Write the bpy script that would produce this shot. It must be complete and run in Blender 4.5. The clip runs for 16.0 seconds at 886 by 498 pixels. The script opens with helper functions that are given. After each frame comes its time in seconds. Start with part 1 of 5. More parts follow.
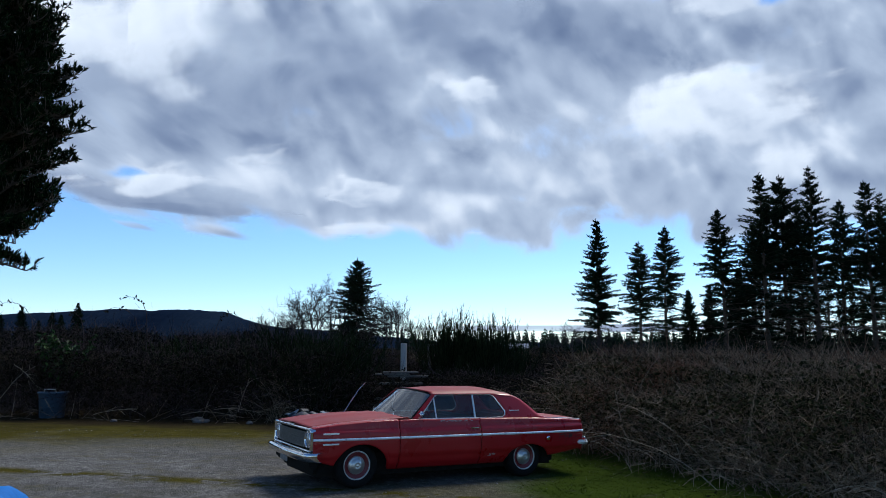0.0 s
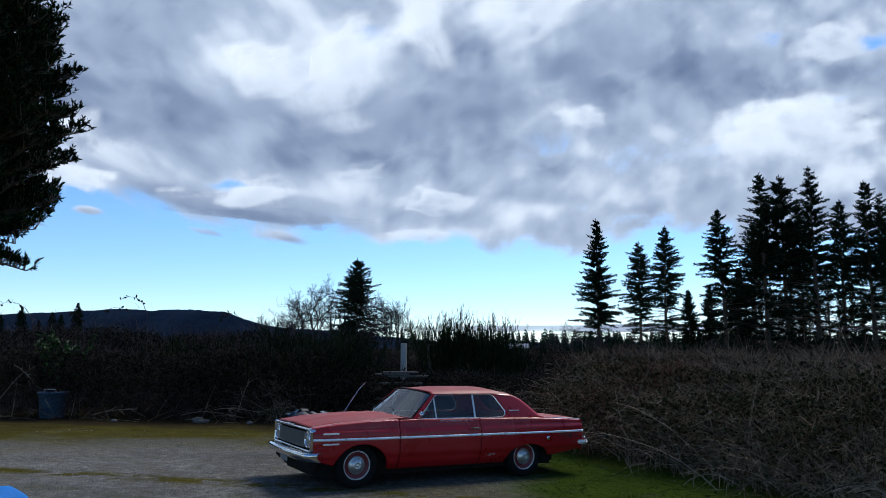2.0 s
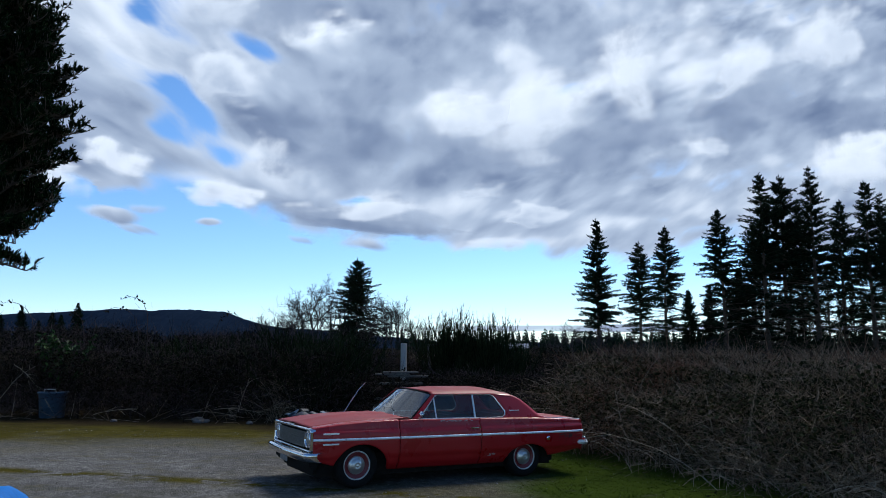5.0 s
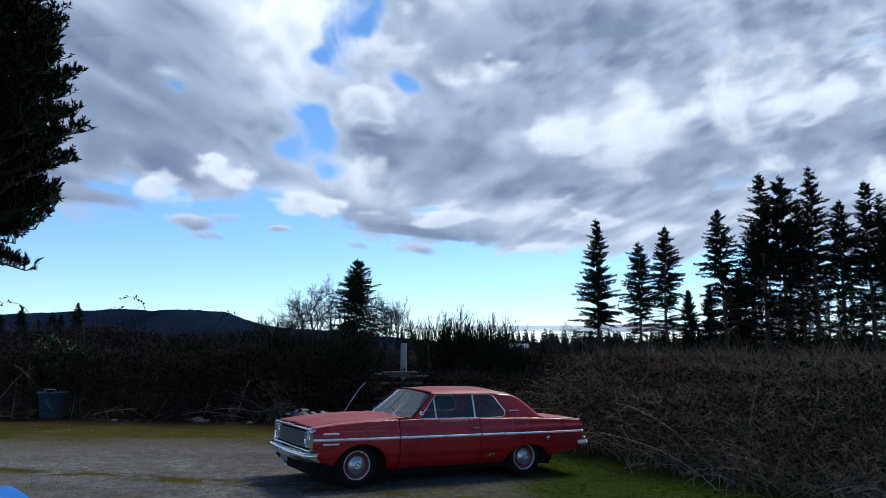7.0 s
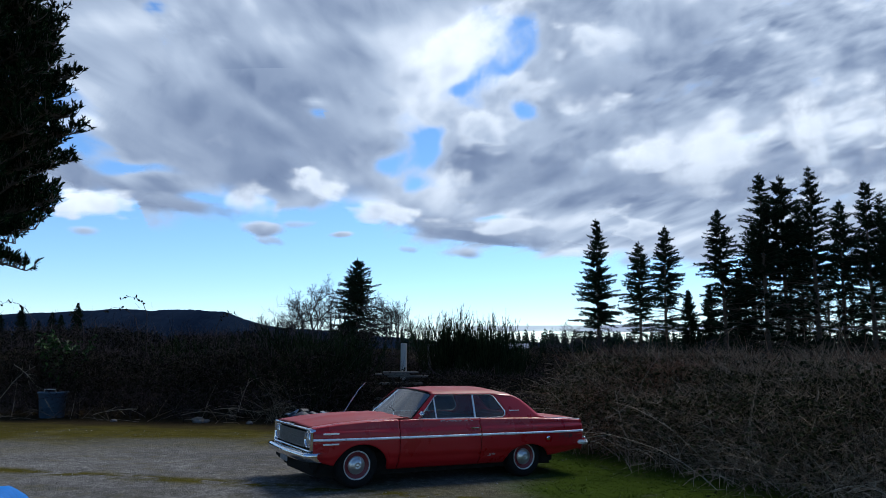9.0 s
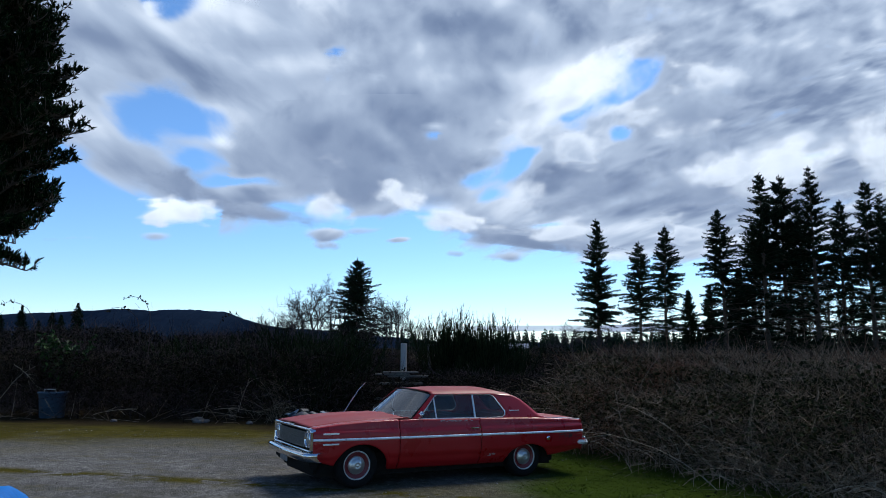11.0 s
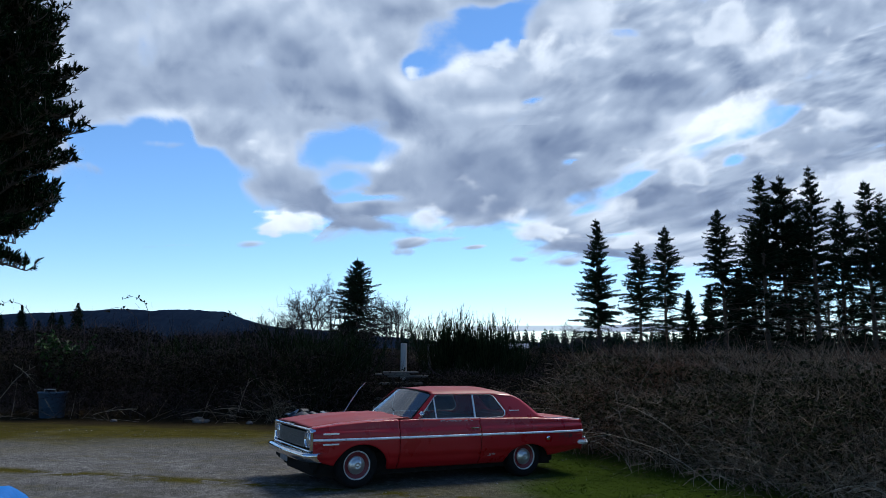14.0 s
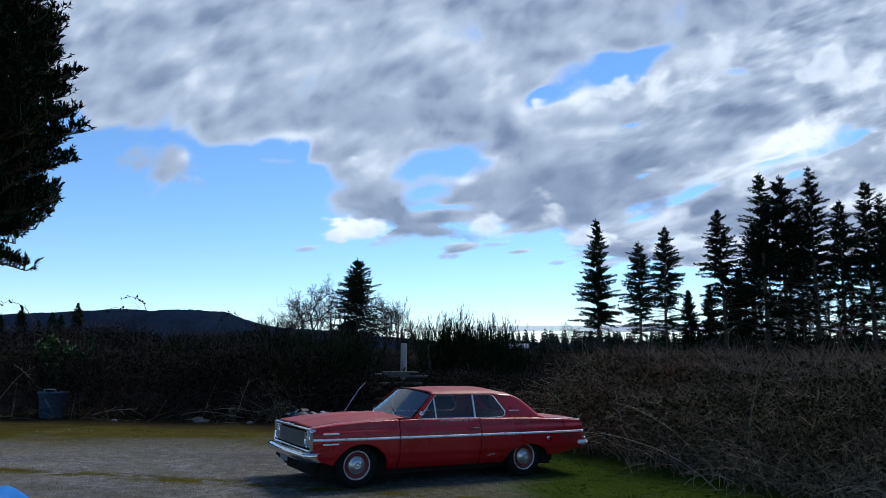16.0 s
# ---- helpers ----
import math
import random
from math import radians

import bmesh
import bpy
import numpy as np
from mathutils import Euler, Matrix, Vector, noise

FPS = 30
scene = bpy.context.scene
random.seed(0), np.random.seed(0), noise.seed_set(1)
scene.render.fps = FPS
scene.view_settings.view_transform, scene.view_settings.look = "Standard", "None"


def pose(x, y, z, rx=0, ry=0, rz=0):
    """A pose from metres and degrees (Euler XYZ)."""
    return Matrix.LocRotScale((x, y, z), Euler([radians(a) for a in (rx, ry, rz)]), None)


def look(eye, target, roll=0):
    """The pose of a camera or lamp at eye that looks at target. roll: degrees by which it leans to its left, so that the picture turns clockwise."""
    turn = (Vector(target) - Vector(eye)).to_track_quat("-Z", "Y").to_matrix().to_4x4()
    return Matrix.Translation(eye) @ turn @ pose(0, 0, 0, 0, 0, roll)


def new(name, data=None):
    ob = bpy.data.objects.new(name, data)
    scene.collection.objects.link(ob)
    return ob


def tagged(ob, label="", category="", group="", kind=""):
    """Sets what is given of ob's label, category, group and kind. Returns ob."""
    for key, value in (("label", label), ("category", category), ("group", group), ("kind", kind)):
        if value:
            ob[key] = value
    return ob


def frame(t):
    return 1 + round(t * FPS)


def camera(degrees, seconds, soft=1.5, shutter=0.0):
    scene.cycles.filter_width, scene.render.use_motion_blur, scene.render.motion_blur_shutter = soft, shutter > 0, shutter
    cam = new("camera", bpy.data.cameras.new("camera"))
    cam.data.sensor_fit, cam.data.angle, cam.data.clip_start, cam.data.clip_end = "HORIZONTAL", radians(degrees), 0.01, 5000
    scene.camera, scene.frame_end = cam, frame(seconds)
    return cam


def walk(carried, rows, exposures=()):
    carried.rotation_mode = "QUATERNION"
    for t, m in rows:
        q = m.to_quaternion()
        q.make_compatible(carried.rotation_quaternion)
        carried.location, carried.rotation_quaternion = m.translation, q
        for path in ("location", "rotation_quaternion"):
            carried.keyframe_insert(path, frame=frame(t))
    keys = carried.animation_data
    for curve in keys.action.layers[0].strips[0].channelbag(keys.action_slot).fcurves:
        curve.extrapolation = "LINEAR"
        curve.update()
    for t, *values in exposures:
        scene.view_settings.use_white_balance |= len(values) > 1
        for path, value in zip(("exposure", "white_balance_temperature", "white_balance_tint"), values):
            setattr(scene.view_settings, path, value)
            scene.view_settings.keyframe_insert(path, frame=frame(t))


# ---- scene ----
import functools

cam = camera(62.2, 16.0, soft=0.9)
EYE = (0.0, 0.0, 1.91)
VIEW = look(EYE, (0.0, 100.0, 1.91 + 13.45))
walk(cam, [(0.0, VIEW), (16.0, VIEW)], exposures=[(0.0, 0.36, 5600, 7), (16.0, 0.36, 5600, 7)])

# ---- world, sun ----
world = bpy.data.worlds.new("world")
scene.world = world
world.use_nodes = True
wn = world.node_tree.nodes
scene.cycles.transparent_max_bounces = 32
sky = wn.new("ShaderNodeTexSky")
sky.sky_type = "NISHITA"
sky.sun_disc = False
sky.sun_elevation = radians(49)
sky.sun_rotation = radians(35)
sky.altitude = 1200
sky.air_density, sky.dust_density, sky.ozone_density = 1.0, 0.0, 3.3
wn["Background"].inputs["Strength"].default_value = 0.112
air = wn.new("ShaderNodeHueSaturation")
air.inputs["Saturation"].default_value = 1.06
world.node_tree.links.new(sky.outputs[0], air.inputs["Color"])
world.node_tree.links.new(air.outputs[0], wn["Background"].inputs["Color"])

sun = new("sun", bpy.data.lights.new("sun", "SUN"))
sun.data.energy = 2.7
sun.data.angle = radians(24)
sun.data.color = (1.0, 0.87, 0.70)
sun.matrix_world = look((38, 55, 78), (0, 0, 0))


# ---- materials ----
def nodes_of(name):
    m = bpy.data.materials.new(name)
    m.use_nodes = True
    t = m.node_tree
    return m, t.nodes, t.links, t.nodes["Principled BSDF"]


def ramp(n, stops):
    r = n.new("ShaderNodeValToRGB")
    e = r.color_ramp.elements
    while len(e) < len(stops):
        e.new(0.5)
    for k, (p, c) in enumerate(stops):
        e[k].position, e[k].color = p, (*c, 1)
    return r


def maths(n, l, op, a, b=None, clamp=False):
    m = n.new("ShaderNodeMath")
    m.operation, m.use_clamp = op, clamp
    for k, v in enumerate((a, b)):
        if v is None:
            continue
        if isinstance(v, (int, float)):
            m.inputs[k].default_value = v
        else:
            l.new(v, m.inputs[k])
    return m.outputs[0]


def noise_tex(n, l, vec, scale, detail=4, rough=0.55, distort=0.0):
    t = n.new("ShaderNodeTexNoise")
    t.inputs["Scale"].default_value = scale
    t.inputs["Detail"].default_value = detail
    t.inputs["Roughness"].default_value = rough
    t.inputs["Distortion"].default_value = distort
    if vec is not None:
        l.new(vec, t.inputs["Vector"])
    return t.outputs["Fac"]


def surface(name, dark, light, scale=8.0, rough=0.8, metal=0.0, bump=0.2, bump_scale=60.0, vary=0.0, coat=0.0, spec=0.5):
    """Two-scale mottled surface in object space, with relief and a spread from object to object."""
    m, n, l, b = nodes_of(name)
    co = n.new("ShaderNodeTexCoord").outputs["Object"]
    big = noise_tex(n, l, co, scale, 5, 0.6)
    fine = noise_tex(n, l, co, bump_scale, 3, 0.6)
    f = maths(n, l, "ADD", maths(n, l, "MULTIPLY", big, 0.7), maths(n, l, "MULTIPLY", fine, 0.3))
    if vary:
        isl = n.new("ShaderNodeNewGeometry").outputs["Random Per Island"]
        f = maths(n, l, "ADD", f, maths(n, l, "MULTIPLY", maths(n, l, "SUBTRACT", isl, 0.5), vary))
    r = ramp(n, [(0.3, dark), (0.7, light)])
    l.new(f, r.inputs[0])
    l.new(r.outputs[0], b.inputs["Base Color"])
    b.inputs["Metallic"].default_value = metal
    b.inputs["Specular IOR Level"].default_value = spec
    b.inputs["Coat Weight"].default_value = coat
    l.new(maths(n, l, "ADD", maths(n, l, "MULTIPLY", maths(n, l, "SUBTRACT", big, 0.5), 0.3), rough, True), b.inputs["Roughness"])
    if bump:
        bp = n.new("ShaderNodeBump")
        bp.inputs["Strength"].default_value = bump
        bp.inputs["Distance"].default_value = 0.01
        l.new(fine, bp.inputs["Height"])
        l.new(bp.outputs[0], b.inputs["Normal"])
    return m


M_BARK = surface("bark", (0.035, 0.026, 0.020), (0.10, 0.08, 0.06), 6, 0.9, bump=0.6, bump_scale=30, spec=0.0)
M_NEEDLE = surface("fir_needles", (0.006, 0.012, 0.007), (0.020, 0.032, 0.016), 0.8, 0.7, bump=0, bump_scale=5, vary=0.5, spec=0.0)
M_PINE = surface("pine_needles", (0.004, 0.009, 0.004), (0.016, 0.028, 0.011), 1.2, 0.6, bump=0, bump_scale=8, vary=0.6, spec=0.0)
M_CANE = surface("bramble_cane", (0.036, 0.026, 0.018), (0.26, 0.190, 0.130), 2.0, 0.85, bump=0, bump_scale=12, vary=1.1, spec=0.0)
M_CANE_RED = surface("red_brown_cane", (0.038, 0.019, 0.012), (0.20, 0.105, 0.065), 2.0, 0.85, bump=0, bump_scale=12, vary=1.0, spec=0.0)
M_CANE_PALE = surface("dead_pale_cane", (0.10, 0.082, 0.060), (0.42, 0.345, 0.26), 2.0, 0.85, bump=0, bump_scale=12, vary=0.9, spec=0.0)
M_LEAF = surface("bramble_leaf", (0.012, 0.014, 0.006), (0.055, 0.050, 0.024), 1.0, 0.7, bump=0, bump_scale=10, vary=1.0, spec=0.0)
M_BROOM = surface("broom_stem", (0.006, 0.011, 0.005), (0.024, 0.032, 0.014), 1.0, 0.8, bump=0, bump_scale=10, vary=0.8, spec=0.0)
# darker copies of leaf and cane: the hedge's shade put into the colour
M_LEAF_SHADE = surface("shaded_bramble_leaf", (0.006, 0.007, 0.005), (0.030, 0.027, 0.017), 1.0, 0.7, bump=0, bump_scale=10, vary=1.0, spec=0.0)
M_CANE_SHADE = surface("shaded_cane", (0.007, 0.006, 0.006), (0.080, 0.060, 0.055), 2.0, 0.85, bump=0, bump_scale=12, vary=1.1, spec=0.0)
M_TWIG = surface("grey_twig", (0.018, 0.017, 0.018), (0.060, 0.055, 0.056), 1.0, 0.9, bump=0, bump_scale=10, vary=0.8, spec=0.0)


def cloud_material():
    """Glowing cloud, light from above and behind painted in: grey hanging bellies, bright folds between them, thin
    edges.
    """
    m, n, l, b = nodes_of("glowing_cloud")
    n.remove(b)
    out = n["Material Output"]
    grain = n.new("ShaderNodeAttribute")
    grain.attribute_name = "grain"
    mp = n.new("ShaderNodeMapping")
    mp.inputs["Scale"].default_value = (1.0, 0.95, 1.0)
    l.new(grain.outputs["Vector"], mp.inputs["Vector"])
    toward = n.new("ShaderNodeMapping")
    toward.inputs["Location"].default_value = (0.008, 0.024, 0.0)
    l.new(mp.outputs[0], toward.inputs["Vector"])
    cover = n.new("ShaderNodeAttribute")
    cover.attribute_name = "cover"
    cov = cover.outputs["Fac"]

    def heap(at_point):
        """Distance from the middle of the nearest rounded heap."""
        w = n.new("ShaderNodeTexNoise")
        w.inputs["Scale"].default_value = 9.0
        l.new(at_point, w.inputs["Vector"])
        add = n.new("ShaderNodeVectorMath")
        add.operation = "MULTIPLY_ADD"
        l.new(w.outputs["Color"], add.inputs[0])
        add.inputs[1].default_value = (0.07, 0.07, 0.0)
        l.new(at_point, add.inputs[2])
        q = n.new("ShaderNodeTexVoronoi")
        q.feature = "SMOOTH_F1"
        q.inputs["Scale"].default_value = 11.0
        q.inputs["Detail"].default_value = 2.0
        q.inputs["Roughness"].default_value = 0.45
        q.inputs["Smoothness"].default_value = 0.55
        l.new(add.outputs[0], q.inputs["Vector"])
        return q.outputs["Distance"]

    n1 = noise_tex(n, l, mp.outputs[0], 9.0, 8, 0.52, 0.3)
    s1 = noise_tex(n, l, mp.outputs[0], 10.0, 5, 0.48, 0.25)
    s2 = noise_tex(n, l, toward.outputs[0], 10.0, 5, 0.48, 0.25)
    low = noise_tex(n, l, mp.outputs[0], 4.5, 3, 0.5)
    dens = maths(n, l, "ADD", cov, maths(n, l, "MULTIPLY", maths(n, l, "SUBTRACT", n1, 0.5), 2.3))
    al = n.new("ShaderNodeMapRange")
    al.interpolation_type = "SMOOTHERSTEP"
    for k, v in (("From Min", 0.16), ("From Max", 0.80)):
        al.inputs[k].default_value = v
    l.new(dens, al.inputs["Value"])
    thick = n.new("ShaderNodeMapRange")
    thick.interpolation_type = "SMOOTHSTEP"
    for k, v in (("From Min", 0.30), ("From Max", 1.15)):
        thick.inputs[k].default_value = v
    l.new(dens, thick.inputs["Value"])
    # sunward slopes brightened by colour alone, since the cloud only emits
    relief = maths(n, l, "MULTIPLY", maths(n, l, "SUBTRACT", s1, s2), 0.45)
    relief = maths(n, l, "ADD", relief, maths(n, l, "MULTIPLY", maths(n, l, "SUBTRACT", heap(toward.outputs[0]), heap(mp.outputs[0])), 0.50))
    relief = maths(n, l, "MULTIPLY", relief, thick.outputs[0])
    bright = maths(n, l, "SUBTRACT", 0.665, maths(n, l, "MULTIPLY", thick.outputs[0], 0.16))
    bright = maths(n, l, "ADD", bright, relief)
    bright = maths(n, l, "ADD", bright, maths(n, l, "MULTIPLY", maths(n, l, "SUBTRACT", low, 0.5), 0.35))
    bright = maths(n, l, "ADD", bright, maths(n, l, "MULTIPLY", maths(n, l, "SUBTRACT", n1, 0.5), -0.26))
    tone = n.new("ShaderNodeAttribute")
    tone.attribute_name = "tone"
    bright = maths(n, l, "ADD", bright, maths(n, l, "MULTIPLY", tone.outputs["Fac"], 0.31), True)
    r = ramp(n, [(0.0, (0.125, 0.160, 0.25)), (0.3, (0.225, 0.265, 0.355)), (0.6, (0.435, 0.475, 0.55)), (1.0, (1.0, 0.985, 0.97))])
    l.new(bright, r.inputs[0])
    edge = n.new("ShaderNodeMapRange")
    edge.interpolation_type = "SMOOTHSTEP"
    for k, v in (("From Min", 0.03), ("From Max", 0.22)):
        edge.inputs[k].default_value = v
    l.new(cov, edge.inputs["Value"])
    veil = maths(n, l, "MULTIPLY", al.outputs[0], edge.outputs[0])
    em = n.new("ShaderNodeEmission")
    l.new(r.outputs[0], em.inputs["Color"])
    em.inputs["Strength"].default_value = 0.90
    tr = n.new("ShaderNodeBsdfTransparent")
    mix = n.new("ShaderNodeMixShader")
    l.new(veil, mix.inputs[0])
    l.new(tr.outputs[0], mix.inputs[1])
    l.new(em.outputs[0], mix.inputs[2])
    l.new(mix.outputs[0], out.inputs["Surface"])
    m.cycles.emission_sampling = "NONE"
    return m


M_CLOUD = cloud_material()


# ---- mesh helpers ----
def mesh_of(name, verts, faces, material=None, smooth=False):
    me = bpy.data.meshes.new(name)
    me.from_pydata(verts, [], faces)
    if material:
        me.materials.append(material)
    if smooth:
        me.polygons.foreach_set("use_smooth", [True] * len(me.polygons))
    me.update()
    return me


def thing(name, label, category, group="", kind="", m=None):
    ob = tagged(new(name), label, category, group, kind)
    if m is not None:
        ob.matrix_world = m
    return ob


def part_mesh(name, me, parent, label="", kind=""):
    ob = new(name, me)
    ob.parent = parent
    return tagged(ob, label, kind=kind)


def part(name, bm, material, parent, label="", smooth=False):
    me = bpy.data.meshes.new(name)
    bm.to_mesh(me)
    bm.free()
    me.materials.append(material)
    if smooth:
        me.polygons.foreach_set("use_smooth", [True] * len(me.polygons))
    return part_mesh(name, me, parent, label)


def ground_z(x, y):
    """The lot falls gently away from the camera and to the east, and levels out past the hedge."""
    s = (x + 0.3) * 0.885 + (y - 11.57) * 0.465
    z = -0.0246 * 9 * math.tanh(s / 9)
    if x * x + y * y < 3600:
        z += 0.022 * noise.noise((x * 0.5, y * 0.5, 3)) + 0.008 * noise.noise((x * 1.3, y * 1.3, 7))
    return z


class Twigs:
    """Collects tapered three-sided tubes and small leaf blades into one mesh."""

    def __init__(self):
        self.v, self.f = [], []

    def tube(self, pts, r0, r1, sides=3):
        base, n = len(self.v), len(pts)
        for k, p in enumerate(pts):
            d = (pts[min(k + 1, n - 1)] - pts[max(k - 1, 0)]).normalized()
            a = d.orthogonal().normalized()
            c = d.cross(a)
            r = r0 + (r1 - r0) * k / (n - 1)
            for j in range(sides):
                w = 2 * math.pi * j / sides
                self.v.append(p + (a * math.cos(w) + c * math.sin(w)) * r)
        for k in range(n - 1):
            for j in range(sides):
                a, b2 = base + k * sides + j, base + k * sides + (j + 1) % sides
                self.f.append((a, b2, b2 + sides, a + sides))

    def blade(self, p, d, side, length, width):
        b = len(self.v)
        tip = p + d * length
        mid = p + d * length * 0.45
        self.v += [p, mid + side * width, tip, mid - side * width]
        self.f.append((b, b + 1, b + 2, b + 3))

    def mesh(self, name, material):
        return mesh_of(name, [tuple(q) for q in self.v], self.f, material)


def rand_dir(rng, up=0.0):
    while True:
        d = Vector((rng.uniform(-1, 1), rng.uniform(-1, 1), rng.uniform(-1, 1) + up))
        if 0.05 < d.length:
            return d.normalized()


def lerp_table(tab, x):
    xs = [t[0] for t in tab]
    if x <= xs[0]:
        return tab[0][1]
    for (a, u), (b2, v) in zip(tab, tab[1:]):
        if x <= b2:
            return u + (v - u) * (x - a) / (b2 - a)
    return tab[-1][1]


# ---- ground and distance ----
def ground_material():
    m, n, l, b = nodes_of("gravel_moss_ground")
    co = n.new("ShaderNodeTexCoord").outputs["Object"]
    sep = n.new("ShaderNodeSeparateXYZ")
    l.new(co, sep.inputs[0])
    X, Y = sep.outputs["X"], sep.outputs["Y"]
    mp = n.new("ShaderNodeMapping")
    mp.inputs["Scale"].default_value = (0.8, 1.0, 1.0)
    l.new(co, mp.inputs["Vector"])
    big = noise_tex(n, l, mp.outputs[0], 0.55, 5, 0.6)
    mid = noise_tex(n, l, mp.outputs[0], 2.6, 5, 0.62)
    fine = noise_tex(n, l, co, 34, 5, 0.7)
    clod = noise_tex(n, l, co, 7, 7, 0.75)
    vor = n.new("ShaderNodeTexVoronoi")
    vor.inputs["Scale"].default_value = 38
    l.new(co, vor.inputs["Vector"])

    def band(v, a, b2):
        r = n.new("ShaderNodeMapRange")
        r.interpolation_type = "SMOOTHSTEP"
        r.inputs["From Min"].default_value, r.inputs["From Max"].default_value = a, b2
        l.new(v, r.inputs["Value"])
        return r.outputs[0]

    # gravel: the wheel-worn lot; moss where nobody drives
    stones = ramp(n, [(0.34, (0.040, 0.039, 0.038)), (0.5, (0.105, 0.102, 0.096)), (0.64, (0.30, 0.29, 0.275))])
    l.new(maths(n, l, "ADD", maths(n, l, "MULTIPLY", fine, 0.45), maths(n, l, "ADD", maths(n, l, "MULTIPLY", clod, 0.35), maths(n, l, "MULTIPLY", big, 0.20))), stones.inputs[0])
    mossc = ramp(n, [(0.33, (0.024, 0.023, 0.006)), (0.55, (0.064, 0.056, 0.013)), (0.68, (0.105, 0.082, 0.028))])
    l.new(maths(n, l, "ADD", maths(n, l, "MULTIPLY", clod, 0.6), maths(n, l, "MULTIPLY", mid, 0.4)), mossc.inputs[0])
    grassc = ramp(n, [(0.25, (0.014, 0.022, 0.004)), (0.6, (0.036, 0.055, 0.008)), (0.85, (0.066, 0.080, 0.016))])
    l.new(maths(n, l, "ADD", maths(n, l, "MULTIPLY", fine, 0.5), maths(n, l, "MULTIPLY", mid, 0.5)), grassc.inputs[0])
    litter = ramp(n, [(0.3, (0.014, 0.012, 0.007)), (0.7, (0.045, 0.034, 0.018))])
    l.new(fine, litter.inputs[0])
    # distance along the lot's far edge
    far = maths(n, l, "ADD", Y, maths(n, l, "MULTIPLY", maths(n, l, "SUBTRACT", big, 0.5), 6.5))
    far = maths(n, l, "ADD", far, maths(n, l, "MULTIPLY", X, -0.12))
    far = maths(n, l, "ADD", far, maths(n, l, "MULTIPLY", maths(n, l, "SUBTRACT", clod, 0.5), 2.2))
    moss_f = band(far, 13.4, 17.2)
    # broken mossy strip between the tracks
    strip = maths(n, l, "ABSOLUTE", maths(n, l, "SUBTRACT", maths(n, l, "ADD", Y, maths(n, l, "MULTIPLY", X, 0.22)), 9.75))
    strip_f = maths(n, l, "MULTIPLY", band(strip, 0.42, 0.05), band(mid, 0.38, 0.54))
    patch = maths(n, l, "MULTIPLY", band(maths(n, l, "ADD", maths(n, l, "MULTIPLY", mid, 0.6), maths(n, l, "MULTIPLY", clod, 0.4)), 0.47, 0.66), 0.5)
    near_f = maths(n, l, "MULTIPLY", band(maths(n, l, "SUBTRACT", far, maths(n, l, "MULTIPLY", X, 0.45)), 11.8, 9.6), 0.55)
    moss_all = maths(n, l, "MAXIMUM", maths(n, l, "MAXIMUM", moss_f, strip_f), maths(n, l, "MAXIMUM", patch, near_f))
    c1 = n.new("ShaderNodeMix")
    c1.data_type = "RGBA"
    l.new(moss_all, c1.inputs[0])
    l.new(stones.outputs[0], c1.inputs[6])
    l.new(mossc.outputs[0], c1.inputs[7])
    # greener grass under and beyond the car's tail
    gx = maths(n, l, "ADD", X, maths(n, l, "MULTIPLY", maths(n, l, "SUBTRACT", big, 0.5), 3.0))
    c2 = n.new("ShaderNodeMix")
    c2.data_type = "RGBA"
    l.new(maths(n, l, "MULTIPLY", band(gx, 0.2, 1.9), band(mid, 0.16, 0.40)), c2.inputs[0])
    l.new(c1.outputs[2], c2.inputs[6])
    l.new(grassc.outputs[0], c2.inputs[7])
    c3 = n.new("ShaderNodeMix")
    c3.data_type = "RGBA"
    l.new(band(far, 16.8, 19.6), c3.inputs[0])
    l.new(c2.outputs[2], c3.inputs[6])
    l.new(litter.outputs[0], c3.inputs[7])
    l.new(c3.outputs[2], b.inputs["Base Color"])
    b.inputs["Roughness"].default_value = 0.92
    b.inputs["Specular IOR Level"].default_value = 0.0
    bp = n.new("ShaderNodeBump")
    bp.inputs["Strength"].default_value = 0.8
    bp.inputs["Distance"].default_value = 0.02
    l.new(maths(n, l, "ADD", fine, maths(n, l, "MULTIPLY", vor.outputs["Distance"], 0.6)), bp.inputs["Height"])
    l.new(bp.outputs[0], b.inputs["Normal"])
    return m


M_GROUND = ground_material()


def build_ground():
    radii = [0.0] + [0.6 * 1.042 ** k for k in range(240)]
    radii = [r for r in radii if r < 4600] + [4700]
    nang = 200
    vs, fs = [(0, 0, ground_z(0, 0))], []
    for r in radii[1:]:
        for k in range(nang):
            a = 2 * math.pi * k / nang
            x, y = r * math.sin(a), r * math.cos(a)
            z = ground_z(x, y)
            vs.append((x, y, z))
    for k in range(nang):
        fs.append((0, 1 + (k + 1) % nang, 1 + k))
    for i in range(len(radii) - 2):
        for k in range(nang):
            a, b2 = 1 + i * nang + k, 1 + i * nang + (k + 1) % nang
            fs.append((a, b2, b2 + nang, a + nang))
    ob = new("ground", mesh_of("ground", vs, fs, M_GROUND, True))
    tagged(ob, "gravel lot with moss and patches of green grass", "ground", kind="structure")


build_ground()

# the blue of distance haze is painted into the forest's colour
M_HILL = surface("haze_blue_forest", (0.005, 0.010, 0.022), (0.013, 0.022, 0.040), 0.01, 0.95, bump=0, bump_scale=0.08, spec=0.0)


